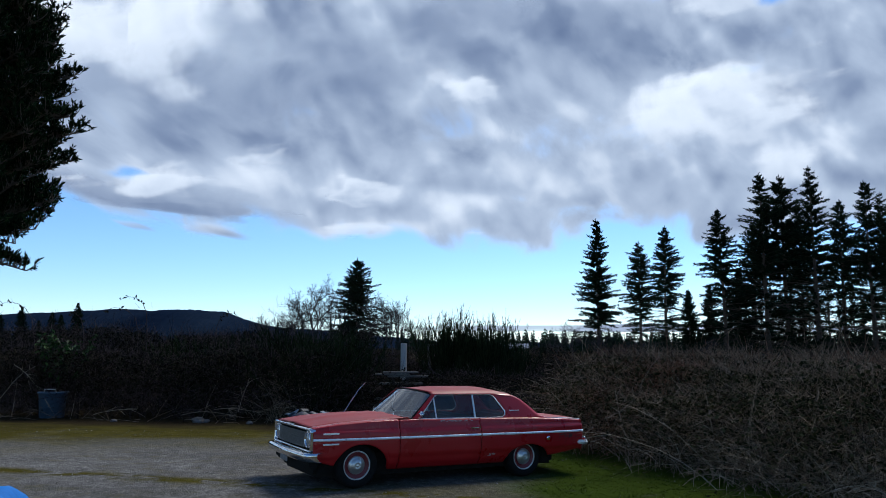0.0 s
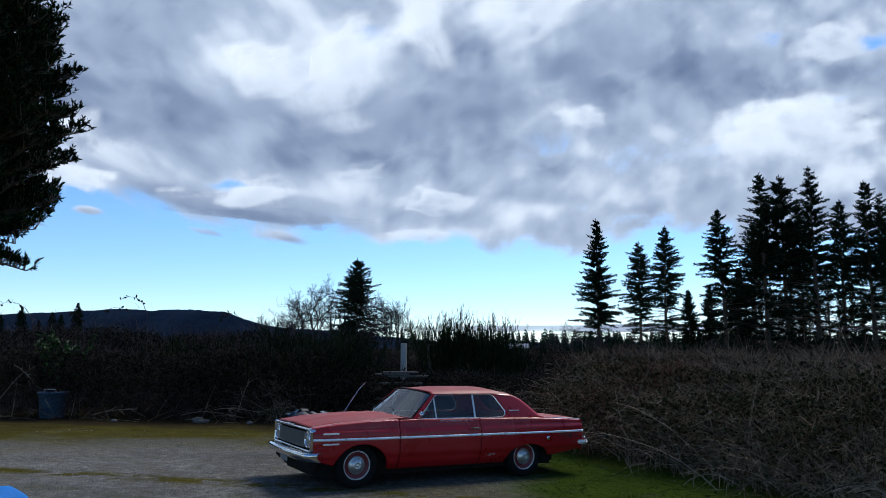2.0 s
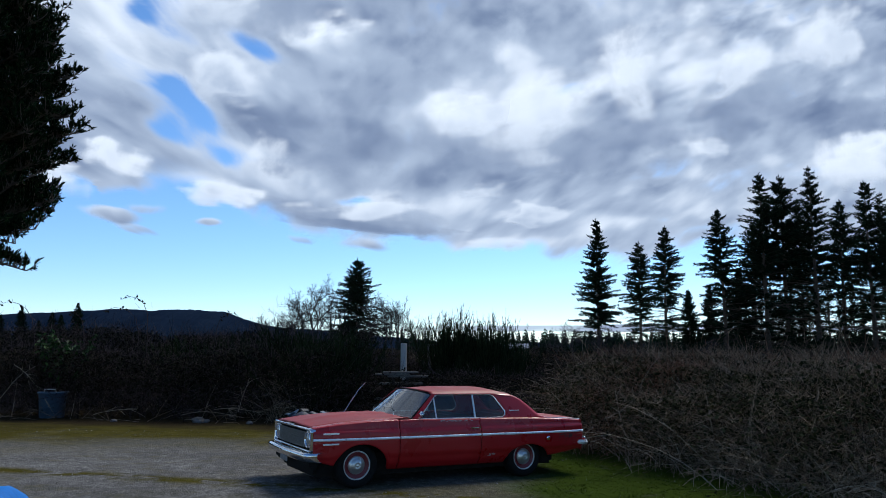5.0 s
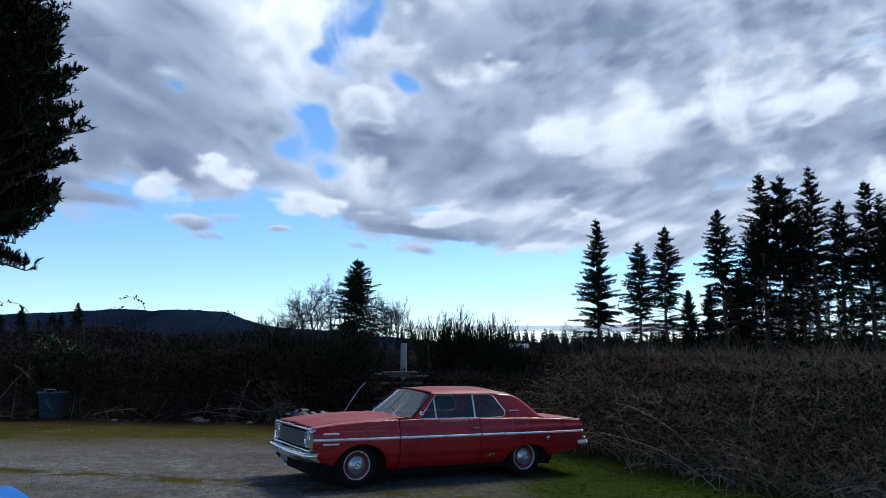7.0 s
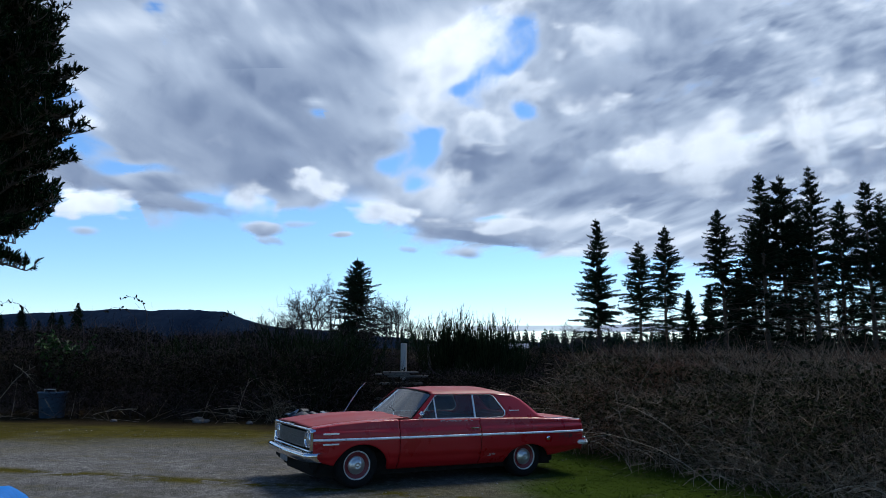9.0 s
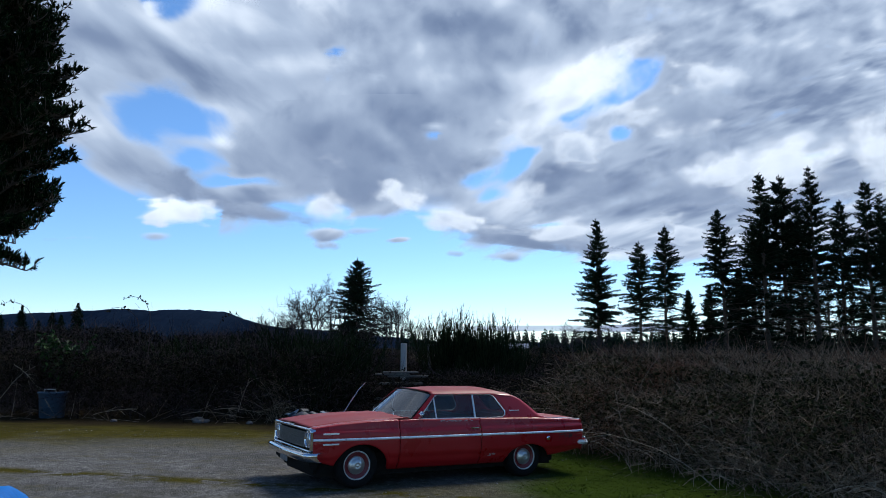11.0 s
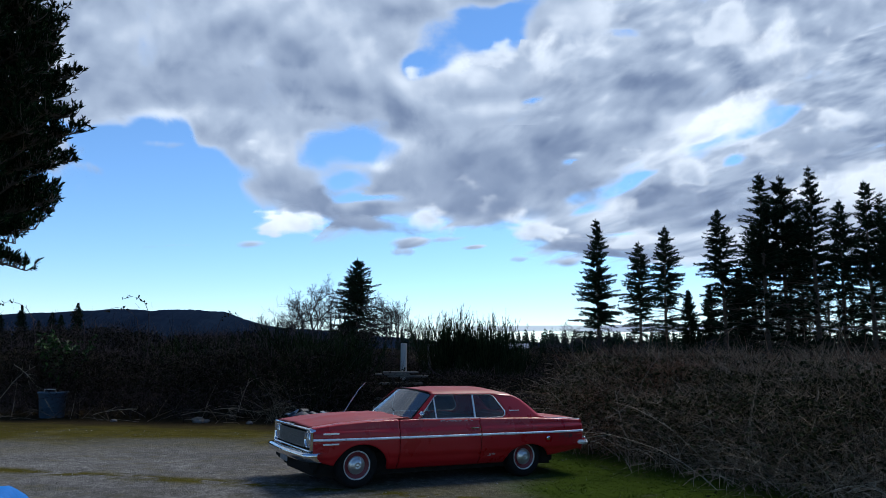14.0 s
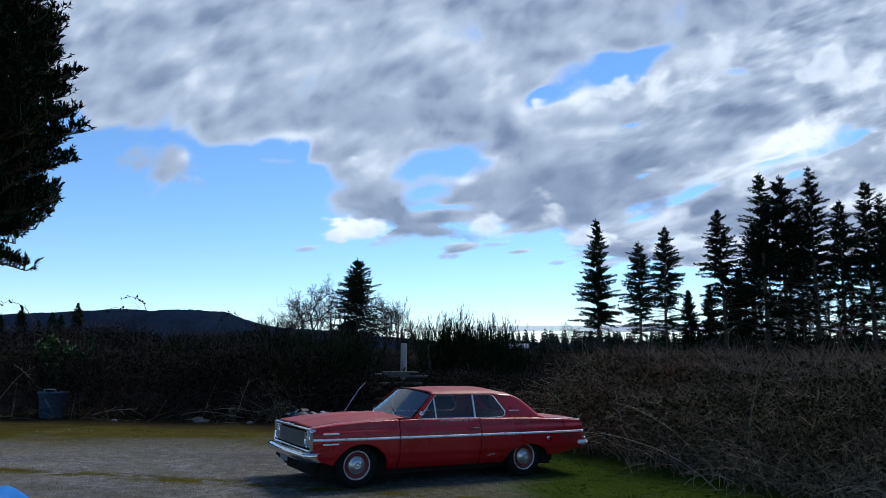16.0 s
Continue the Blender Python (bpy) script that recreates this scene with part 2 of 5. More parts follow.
def ridge(name, label, y, x0, x1, prof, depth, seed, material):
    """A wooded ridge: prof gives its height along its length, 0 to 1."""
    rng = random.Random(seed)
    nx, ny = 220, 12
    vs, fs = [], []
    for j in range(ny + 1):
        v = j / ny
        for i in range(nx + 1):
            u = i / nx
            h = prof(u) * math.sin(math.pi * min(v, 0.5)) if v <= 0.5 else prof(u) * math.cos(math.pi * (v - 0.5)) ** 0.7
            x = x0 + (x1 - x0) * u
            h *= 1 + 0.03 * noise.noise((u * 30, v * 6, seed))
            h += rng.uniform(0, 2.5) if 0.2 < v < 0.8 else 0
            vs.append((x, y + depth * (v - 0.5) * 2, h - 6))
    for j in range(ny):
        for i in range(nx):
            a = j * (nx + 1) + i
            fs.append((a, a + 1, a + nx + 2, a + nx + 1))
    return tagged(new(name, mesh_of(name, vs, fs, material)), label, "hill", kind="structure")


def step(a, b2, x):
    t = min(1, max(0, (x - a) / (b2 - a)))
    return t * t * (3 - 2 * t)


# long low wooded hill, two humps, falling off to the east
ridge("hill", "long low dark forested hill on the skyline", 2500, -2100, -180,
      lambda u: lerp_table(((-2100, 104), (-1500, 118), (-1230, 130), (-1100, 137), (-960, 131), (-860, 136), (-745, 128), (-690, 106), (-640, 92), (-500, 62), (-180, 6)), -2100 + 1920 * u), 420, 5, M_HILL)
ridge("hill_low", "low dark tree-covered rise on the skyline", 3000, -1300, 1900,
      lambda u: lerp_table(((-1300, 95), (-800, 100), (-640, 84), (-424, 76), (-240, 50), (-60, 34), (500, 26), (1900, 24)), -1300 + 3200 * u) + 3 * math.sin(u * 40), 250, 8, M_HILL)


# ---- clouds ----
CLOUDS = []
DECK = 385.0
DRIFT = (0.242, 0.165)      # in deck heights a second
# the deck's plan at time 0, in deck heights
DX = np.arange(-10.5, 7.0, 0.028)
DY = np.arange(-1.6, 10.2, 0.034)
GX, GY = np.meshgrid(DX, DY)


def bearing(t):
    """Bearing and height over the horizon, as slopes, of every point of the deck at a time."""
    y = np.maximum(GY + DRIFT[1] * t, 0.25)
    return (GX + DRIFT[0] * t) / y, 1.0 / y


def smooth(a, b, x):
    t = np.clip((x - a) / (b - a), 0, 1)
    return t * t * (3 - 2 * t)


@functools.lru_cache(maxsize=None)
def billow(t):
    """Wavering offsets for outlines, of one size over the whole view at that time."""
    u, v = bearing(t)
    fields = []
    for scale, seed in ((7, 1.0), (7, 5.0), (20, 9.0), (20, 13.0)):
        w = [noise.noise((p * scale, q * scale * 1.3, seed + t)) for p, q in zip(u.ravel().tolist(), v.ravel().tolist())]
        fields.append(np.array(w).reshape(u.shape))
    return 0.040 * fields[0] + 0.022 * fields[2], 0.028 * fields[1] + 0.018 * fields[3]


def warp(t):
    return billow(min((4, 9, 14), key=lambda k: abs(k - t)))


def oval(t, o, inner=0.30, outer=1.45):
    u, v = bearing(t)
    k = min(1.0, o[3] / 0.03)
    wu, wv = warp(t)
    du, dv = u - o[0] + k * wu, v - o[1] + k * wv
    c, s = math.cos(radians(o[5])), math.sin(radians(o[5]))
    d = np.sqrt(((du * c + dv * s) / o[2]) ** 2 + ((-du * s + dv * c) / o[3]) ** 2)
    return 1 - smooth(inner, outer, d)


def edge(t, table):
    """Cover over the bank's lower edge, given as heights along the bearing."""
    u, v = bearing(t)
    wu, wv = warp(t)
    e = np.interp(u + wu, [q[0] for q in table], [q[1] for q in table])
    return smooth(-0.022, 0.050, v - e + 0.9 * wv)


early = edge(4, [(-0.618, 0.247), (-0.380, 0.222), (-0.261, 0.179), (-0.174, 0.153), (-0.065, 0.142), (0.051, 0.137), (0.168, 0.127), (0.284, 0.135), (0.609, 0.143)])
middle = edge(9, [(-0.618, 0.255), (-0.506, 0.222), (-0.411, 0.205), (-0.316, 0.192), (-0.222, 0.184), (-0.112, 0.168), (-0.050, 0.157), (0.051, 0.135), (0.167, 0.124), (0.323, 0.127), (0.609, 0.135)])
late = edge(14, [(-0.866, 0.353), (-0.625, 0.332), (-0.504, 0.312), (-0.424, 0.303), (-0.343, 0.277), (-0.286, 0.222), (-0.237, 0.163), (-0.190, 0.151), (-0.112, 0.157), (-0.019, 0.155), (0.028, 0.179), (0.090, 0.168), (0.152, 0.147), (0.206, 0.127), (0.609, 0.135)])
PAST_A = smooth(-0.10, 0.10, bearing(4)[0] - (-0.266))
PAST_B = smooth(-0.10, 0.10, bearing(10.5)[0] - (-0.250))
COVER = early * PAST_A + (1 - PAST_A) * (middle * PAST_B + late * (1 - PAST_B))
TONE = np.zeros_like(COVER)


def open_sky(t, ovals):
    global COVER
    for o in ovals:
        COVER = COVER * (1 - o[4] * oval(t, o, 0.0, 1.75))


# bright folds and shaded bellies of the deck, painted as tone
def shade(t, ovals):
    global TONE
    for o in ovals:
        TONE = TONE + o[4] * oval(t, o, 0.0, 1.55)


def thicken(t, ovals):
    global COVER
    for o in ovals:
        COVER = np.maximum(COVER, o[4] * oval(t, o))


open_sky(4, [(-0.011, 0.33, 0.023, 0.015, 0.6, 0), (0.105, 0.39, 0.046, 0.015, 0.6, 25), (0.378, 0.471, 0.046, 0.026, 0.65, 35), (-0.176, 0.21, 0.046, 0.008, 0.6, -10), (0.27, 0.179, 0.031, 0.011, 0.6, 0)])
open_sky(1, [(0.565, 0.484, 0.054, 0.017, 0.65, 0), (0.481, 0.371, 0.023, 0.009, 0.6, 0), (0.231, 0.184, 0.054, 0.012, 0.5, 0)])
open_sky(9, [(0.09, 0.454, 0.048, 0.048, 1, 0), (0.045, 0.37, 0.035, 0.051, 1, -35), (-0.027, 0.277, 0.032, 0.046, 0.9, -25), (-0.039, 0.226, 0.031, 0.02, 0.9, 0), (0.12, 0.328, 0.026, 0.018, 0.8, 0), (-0.424, 0.492, 0.02, 0.012, 0.6, 0), (-0.34, 0.205, 0.035, 0.007, 0.8, -8), (-0.433, 0.251, 0.062, 0.012, 0.9, -5), (-0.082, 0.255, 0.02, 0.015, 0.6, 0)])
open_sky(9, [(0.093, 0.403, 0.02, 0.02, 0.6, 0), (-0.314, 0.438, 0.011, 0.009, 0.5, 0), (-0.178, 0.328, 0.015, 0.007, 0.4, 0)])
open_sky(14, [(-0.146, 0.277, 0.081, 0.028, 1, -6), (-0.129, 0.229, 0.04, 0.018, 0.9, 0), (0.049, 0.452, 0.073, 0.037, 1, 25), (-0.039, 0.407, 0.043, 0.017, 0.9, 15), (0.259, 0.447, 0.023, 0.011, 0.7, 0), (-0.066, 0.21, 0.023, 0.008, 0.5, 0), (0.479, 0.34, 0.02, 0.012, 0.5, 0), (0.119, 0.484, 0.046, 0.019, 0.6, 0), (-0.279, 0.247, 0.031, 0.015, 0.5, 0)])
shade(4, [(-0.192, 0.403, 0.092, 0.055, -0.49, 0), (0.132, 0.328, 0.108, 0.055, -0.52, 0), (0.436, 0.353, 0.138, 0.058, -0.59, 0), (0.596, 0.462, 0.092, 0.042, -0.59, 0), (0.013, 0.255, 0.1, 0.032, -0.6, 0), (-0.136, 0.183, 0.108, 0.018, -0.52, -8), (-0.051, 0.345, 0.073, 0.028, 0.32, 8), (-0.161, 0.271, 0.05, 0.023, 0.5, 0), (0.348, 0.428, 0.058, 0.032, 0.41, 0)])
shade(4, [(0.467, 0.466, 0.046, 0.038, 0.32, 0), (0.558, 0.271, 0.092, 0.032, 0.5, 0), (0.095, 0.189, 0.042, 0.015, 0.41, 0), (-0.003, 0.226, 0.038, 0.014, 0.32, 0), (0.314, 0.291, 0.031, 0.015, 0.32, 0), (0.218, 0.275, 0.019, 0.012, 0.6, 0), (0.169, 0.179, 0.069, 0.012, 0.6, 0), (0.078, 0.445, 0.123, 0.031, -0.3, 0)])
shade(1, [(0.492, 0.351, 0.092, 0.025, 0.41, 8), (0.582, 0.275, 0.077, 0.037, 0.5, 0), (0.562, 0.432, 0.069, 0.037, -0.6, 0), (0.479, 0.471, 0.046, 0.026, 0.41, 0), (0.077, 0.34, 0.092, 0.031, 0.4, 0), (0.155, 0.287, 0.038, 0.015, 0.6, 0), (-0.05, 0.157, 0.108, 0.012, 0.36, 0)])
shade(9, [(-0.031, 0.386, 0.073, 0.062, 0.65, 0), (0.039, 0.418, 0.032, 0.019, 0.41, 0), (-0.091, 0.316, 0.05, 0.037, 0.32, 0), (-0.304, 0.287, 0.029, 0.014, 0.41, 0), (-0.174, 0.222, 0.037, 0.023, 0.45, -20), (-0.093, 0.191, 0.046, 0.017, 0.5, -10), (0.196, 0.346, 0.048, 0.022, 0.5, 0), (0.227, 0.441, 0.048, 0.028, 0.41, 0), (0.056, 0.308, 0.055, 0.025, 0.36, 0)])
shade(9, [(0.125, 0.37, 0.04, 0.02, 0.32, 0), (-0.182, 0.346, 0.015, 0.008, 0.9, 0), (0.247, 0.183, 0.115, 0.018, 0.5, 0), (0.094, 0.171, 0.092, 0.015, 0.36, 0), (0.561, 0.312, 0.092, 0.038, 0.5, 0), (0.395, 0.336, 0.054, 0.023, 0.6, 0), (-0.474, 0.471, 0.1, 0.028, 0.6, 0), (-0.294, 0.445, 0.138, 0.046, 0.5, 0), (-0.508, 0.378, 0.115, 0.054, 0.35, 0)])
shade(9, [(-0.39, 0.424, 0.096, 0.037, -0.2, 0), (-0.384, 0.308, 0.123, 0.045, -0.25, 0), (-0.263, 0.237, 0.073, 0.02, -0.4, 0), (-0.403, 0.21, 0.1, 0.015, -0.78, -8), (0.022, 0.259, 0.048, 0.014, -0.59, 0), (0.138, 0.237, 0.123, 0.035, -0.65, 0), (0.367, 0.237, 0.123, 0.032, -0.52, 0), (0.375, 0.403, 0.108, 0.046, -0.6, 0), (0.044, 0.153, 0.108, 0.011, -0.59, -8)])
shade(9, [(-0.121, 0.222, 0.046, 0.012, -0.6, 0), (-0.18, 0.42, 0.092, 0.031, -0.2, 0), (-0.034, 0.175, 0.062, 0.009, -0.6, 0)])
shade(14, [(-0.248, 0.269, 0.037, 0.018, 0.5, -10), (-0.206, 0.17, 0.037, 0.015, 0.45, 0), (-0.03, 0.173, 0.037, 0.02, 0.5, 0), (0.013, 0.401, 0.048, 0.023, 0.54, 0), (0.085, 0.415, 0.029, 0.018, 0.45, 0), (0.174, 0.411, 0.058, 0.038, 0.5, 0), (0.216, 0.471, 0.046, 0.031, 0.32, 0), (0.386, 0.302, 0.081, 0.031, 0.54, 25), (0.501, 0.428, 0.04, 0.037, 0.5, 30)])
shade(14, [(0.425, 0.452, 0.038, 0.031, 0.36, 0), (0.239, 0.191, 0.04, 0.022, 0.36, 0), (-0.361, 0.322, 0.1, 0.02, 0.45, 0), (-0.082, 0.25, 0.017, 0.008, 0.9, 0), (0.57, 0.222, 0.077, 0.031, 0.45, 0), (-0.391, 0.445, 0.092, 0.038, 0.1, 0), (0.076, 0.243, 0.142, 0.062, -0.65, 0), (-0.067, 0.318, 0.1, 0.022, -0.6, 0), (-0.176, 0.208, 0.04, 0.02, -0.72, -28)])
shade(14, [(-0.104, 0.168, 0.048, 0.008, -0.59, 0), (-0.387, 0.37, 0.131, 0.034, -0.45, 0), (-0.212, 0.378, 0.131, 0.037, -0.52, 0), (0.219, 0.299, 0.085, 0.035, -0.6, 0), (0.535, 0.287, 0.092, 0.023, -0.45, 0), (0.168, 0.155, 0.032, 0.017, -0.52, 0), (0.053, 0.353, 0.069, 0.028, -0.5, 0), (0.293, 0.37, 0.062, 0.031, -0.3, 0)])
shade(15, [(-0.477, 0.267, 0.048, 0.032, -0.52, 0), (-0.452, 0.274, 0.018, 0.011, 0.8, 0), (-0.573, 0.395, 0.123, 0.054, -0.3, 0), (-0.575, 0.303, 0.1, 0.023, -0.4, 0)])
thicken(15, [(-0.465, 0.267, 0.046, 0.037, 0.8, -15)])


def cloud_mesh(name, label, cover, tone, keep, alt, t):
    """A cloud of the deck: the part of its sheet that bears any vapour, hanging lowest where it is thick."""
    ny, nx = cover.shape
    z = -np.clip(cover, 0, 1) * (0.004 + 0.05 * warp(t)[0])
    face = keep[:-1, :-1] | keep[1:, :-1] | keep[:-1, 1:] | keep[1:, 1:]
    j, i = np.nonzero(face)
    a = j * nx + i
    quads = np.stack([a, a + 1, a + nx + 1, a + nx], -1)
    used, inv = np.unique(quads.ravel(), return_inverse=True)
    cx, cy = float(GX.ravel()[used].mean()), float(GY.ravel()[used].mean())
    pts = np.stack([GX.ravel()[used] - cx, GY.ravel()[used] - cy, z.ravel()[used]], -1) * alt
    me = mesh_of(name, pts.tolist(), inv.reshape(-1, 4).tolist(), M_CLOUD, True)
    me.attributes.new("cover", "FLOAT", "POINT").data.foreach_set("value", cover.ravel()[used].astype(np.float32))
    me.attributes.new("tone", "FLOAT", "POINT").data.foreach_set("value", tone.ravel()[used].astype(np.float32))
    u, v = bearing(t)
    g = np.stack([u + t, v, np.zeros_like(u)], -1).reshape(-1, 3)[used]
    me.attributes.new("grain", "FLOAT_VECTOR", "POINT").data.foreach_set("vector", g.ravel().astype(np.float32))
    ob = tagged(new(name, me), label, "cloud", "drifting clouds")
    ob.location = (cx * alt, cy * alt, alt)
    CLOUDS.append((ob, (cx * alt, cy * alt, alt), (DRIFT[0] * alt, DRIFT[1] * alt)))


# the deck is cut away to the south-east so that it never blocks the sun
SOUTH = smooth(0.75, 1.05, GY - 0.68 * GX)


def past(t):
    """How far each point has drifted past a bearing west of north by that time."""
    return smooth(-0.09, 0.09, bearing(t)[0] + 0.25) if t is not None else np.ones_like(COVER)


for t, alt, lab, newer, older in (
        (1, 1.0, "broad grey cloud bank with bright ragged folds", None, 0.5),
        (4.5, 0.988, "broad grey cloud bank with small blue rifts", 0.5, 4),
        (8, 0.976, "billowing grey and white cloud bank with blue rifts", 4, 7.25),
        (11.2, 0.964, "heaped white and grey cloud bank", 7.25, 10.5),
        (14.5, 0.952, "smooth grey cloud bank with white heaped fringe", 10.5, None)):
    c = COVER * SOUTH * (1.0 if newer is None else 1 - past(newer))
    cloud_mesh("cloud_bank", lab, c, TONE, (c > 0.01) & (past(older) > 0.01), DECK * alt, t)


def scrap(t, o, label):
    """A little cloud by itself, well below the banks' edge."""
    c = 0.62 * oval(t, o, 0.1, 1.7)
    u, v = bearing(t)
    # top light and base dark: light from above painted as tone
    tone = 0.5 * np.clip((v - o[1]) / o[3], -1, 1) - 0.15
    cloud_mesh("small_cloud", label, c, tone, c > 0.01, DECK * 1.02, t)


scrap(4, (-0.496, 0.195, 0.04, 0.012, 1, 0), 'small flat grey cloud drifting low')
scrap(7.5, (-0.321, 0.17, 0.035, 0.009, 1, -12), 'small white-topped scrap of cloud')
scrap(7.5, (-0.1, 0.142, 0.018, 0.006, 1, -10), 'tiny ragged scrap of cloud')
scrap(7.5, (-0.202, 0.16, 0.018, 0.005, 1, 0), 'tiny grey scrap of cloud')
scrap(11.5, (-0.478, 0.149, 0.043, 0.005, 1, 3), 'thin grey streak of cloud')
scrap(11.5, (-0.145, 0.14, 0.015, 0.007, 1, -15), 'tiny white scrap of cloud')
scrap(14, (-0.26, 0.142, 0.022, 0.006, 1, 0), 'small dark scrap of cloud')
scrap(14, (0.166, 0.117, 0.034, 0.007, 1, 0), 'small flat white-edged scrap of cloud')
scrap(14, (-0.5, 0.255, 0.035, 0.011, 1, -15), 'faint grey scrap of cloud')
scrap(14, (-0.383, 0.281, 0.035, 0.009, 1, 0), 'faint pale scrap of cloud')


def lumps(t, ovals):
    """Rounded cumulus lumps under the deck, each a convex shell that fronts the lot, its lit crown painted by tone."""
    for o in ovals:
        LUMP.append(o)
        k = len(LUMP)
        rng = random.Random(k)
        alt = 292.0 + 4.0 * (k % 6)
        y = alt / o[1]
        c = Vector((o[0] * y, y, alt))
        n = (Vector(EYE) - c).normalized()
        right = Vector((0, 0, 1)).cross(n).normalized()
        up = n.cross(right)
        d = c.length
        wide, high = 1.15 * o[2] * d, 1.15 * o[3] * d
        ca, sa = math.cos(radians(o[5])), math.sin(radians(o[5]))
        ox, oy = rng.uniform(0, 50), rng.uniform(0, 50)
        nx, ny = 30, 22
        vs, cover, tones, grain = [], [], [], []
        for j in range(ny + 1):
            for i in range(nx + 1):
                a, b = (i / nx * 2 - 1) * 1.6, (j / ny * 2 - 1) * 1.6
                p, q = a * wide, b * high
                u, v = p * ca - q * sa, p * sa + q * ca
                wob = 0.5 * noise.noise((a * 1.3 + ox, b * 1.3 + oy, 0)) + 0.35 * noise.noise((a * 3 + ox, b * 3 + oy, 4))
                r2 = a * a + b * b * (1.25 if b < 0 else 0.85)
                vs.append(tuple(right * u + up * v + n * (0.30 * wide * max(0.0, 1 - 0.4 * r2))))
                f = min(1, max(0, (1.5 - math.sqrt(r2) + wob) / 1.55))
                rim = min(1, max(0, (1.6 - max(abs(a), abs(b))) / 0.35))
                cover.append(0.62 * f * f * (3 - 2 * f) * rim)
                # crown light painted as a rise in tone towards the top
                tones.append(0.75 * o[4] + 0.30 * b)
                grain += [ox + u / d, oy + v / d, 0.0]
        fs = [(j * (nx + 1) + i, j * (nx + 1) + i + 1, (j + 1) * (nx + 1) + i + 1, (j + 1) * (nx + 1) + i) for j in range(ny) for i in range(nx)]
        me = mesh_of("cloud_puff", vs, fs, M_CLOUD, True)
        for nm, kind, key, vals in (("cover", "FLOAT", "value", cover), ("tone", "FLOAT", "value", tones), ("grain", "FLOAT_VECTOR", "vector", grain)):
            me.attributes.new(nm, kind, "POINT").data.foreach_set(key, vals)
        ob = tagged(new("cloud_puff", me), "white lump of cumulus cloud with sunlight painted on" if o[4] > 0 else "grey lump of cumulus cloud with shade painted on", "cloud", "cumulus lumps")
        vx, vy = DRIFT[0] * alt, DRIFT[1] * alt
        ob.location = (c.x - vx * t, c.y - vy * t, alt)
        CLOUDS.append((ob, (c.x - vx * t, c.y - vy * t, alt), (vx, vy)))


LUMP = []
lumps(4, [(-0.192, 0.403, 0.092, 0.055, -0.75, 0), (0.132, 0.328, 0.108, 0.055, -0.8, 0), (0.436, 0.353, 0.138, 0.058, -0.9, 0), (0.596, 0.462, 0.092, 0.042, -0.9, 0), (-0.136, 0.183, 0.108, 0.018, -0.8, -8), (-0.051, 0.345, 0.073, 0.028, 0.7, 8), (0.348, 0.428, 0.058, 0.032, 0.9, 0), (0.467, 0.466, 0.046, 0.038, 0.7, 0), (0.558, 0.271, 0.092, 0.032, 1.1, 0)])
lumps(4, [(0.095, 0.189, 0.042, 0.015, 0.9, 0), (-0.003, 0.226, 0.038, 0.014, 0.7, 0), (0.314, 0.291, 0.031, 0.015, 0.7, 0)])
lumps(1, [(0.492, 0.351, 0.092, 0.025, 0.9, 8), (0.582, 0.275, 0.077, 0.037, 1.1, 0), (0.479, 0.471, 0.046, 0.026, 0.9, 0), (-0.05, 0.157, 0.108, 0.012, 0.8, 0)])
lumps(9, [(0.039, 0.418, 0.032, 0.019, 0.9, 0), (-0.091, 0.316, 0.05, 0.037, 0.7, 0), (-0.304, 0.287, 0.029, 0.014, 0.9, 0), (-0.174, 0.222, 0.037, 0.023, 1, -20), (-0.093, 0.191, 0.046, 0.017, 1.1, -10), (0.196, 0.346, 0.048, 0.022, 1.1, 0), (0.227, 0.441, 0.048, 0.028, 0.9, 0), (0.056, 0.308, 0.055, 0.025, 0.8, 0), (0.125, 0.37, 0.04, 0.02, 0.7, 0)])
lumps(9, [(0.094, 0.171, 0.092, 0.015, 0.8, 0), (0.561, 0.312, 0.092, 0.038, 1.1, 0), (-0.403, 0.21, 0.1, 0.015, -1.2, -8), (0.022, 0.259, 0.048, 0.014, -0.9, 0), (0.138, 0.237, 0.123, 0.035, -1, 0), (0.367, 0.237, 0.123, 0.032, -0.8, 0), (0.044, 0.153, 0.108, 0.011, -0.9, -8)])
lumps(14, [(-0.248, 0.269, 0.037, 0.018, 1.1, -10), (-0.206, 0.17, 0.037, 0.015, 1, 0), (-0.03, 0.173, 0.037, 0.02, 1.1, 0), (0.013, 0.401, 0.048, 0.023, 1.2, 0), (0.085, 0.415, 0.029, 0.018, 1, 0), (0.174, 0.411, 0.058, 0.038, 1.1, 0), (0.216, 0.471, 0.046, 0.031, 0.7, 0), (0.386, 0.302, 0.081, 0.031, 1.2, 25), (0.501, 0.428, 0.04, 0.037, 1.1, 30)])
lumps(14, [(0.425, 0.452, 0.038, 0.031, 0.8, 0), (0.239, 0.191, 0.04, 0.022, 0.8, 0), (0.57, 0.222, 0.077, 0.031, 1, 0), (0.076, 0.243, 0.142, 0.062, -1, 0), (-0.176, 0.208, 0.04, 0.02, -1.1, -28), (-0.104, 0.168, 0.048, 0.008, -0.9, 0), (-0.387, 0.37, 0.131, 0.034, -0.7, 0), (-0.212, 0.378, 0.131, 0.037, -0.8, 0), (0.535, 0.287, 0.092, 0.023, -0.7, 0)])
lumps(14, [(0.168, 0.155, 0.032, 0.017, -0.8, 0)])
lumps(15, [(-0.477, 0.267, 0.048, 0.032, -0.8, 0)])


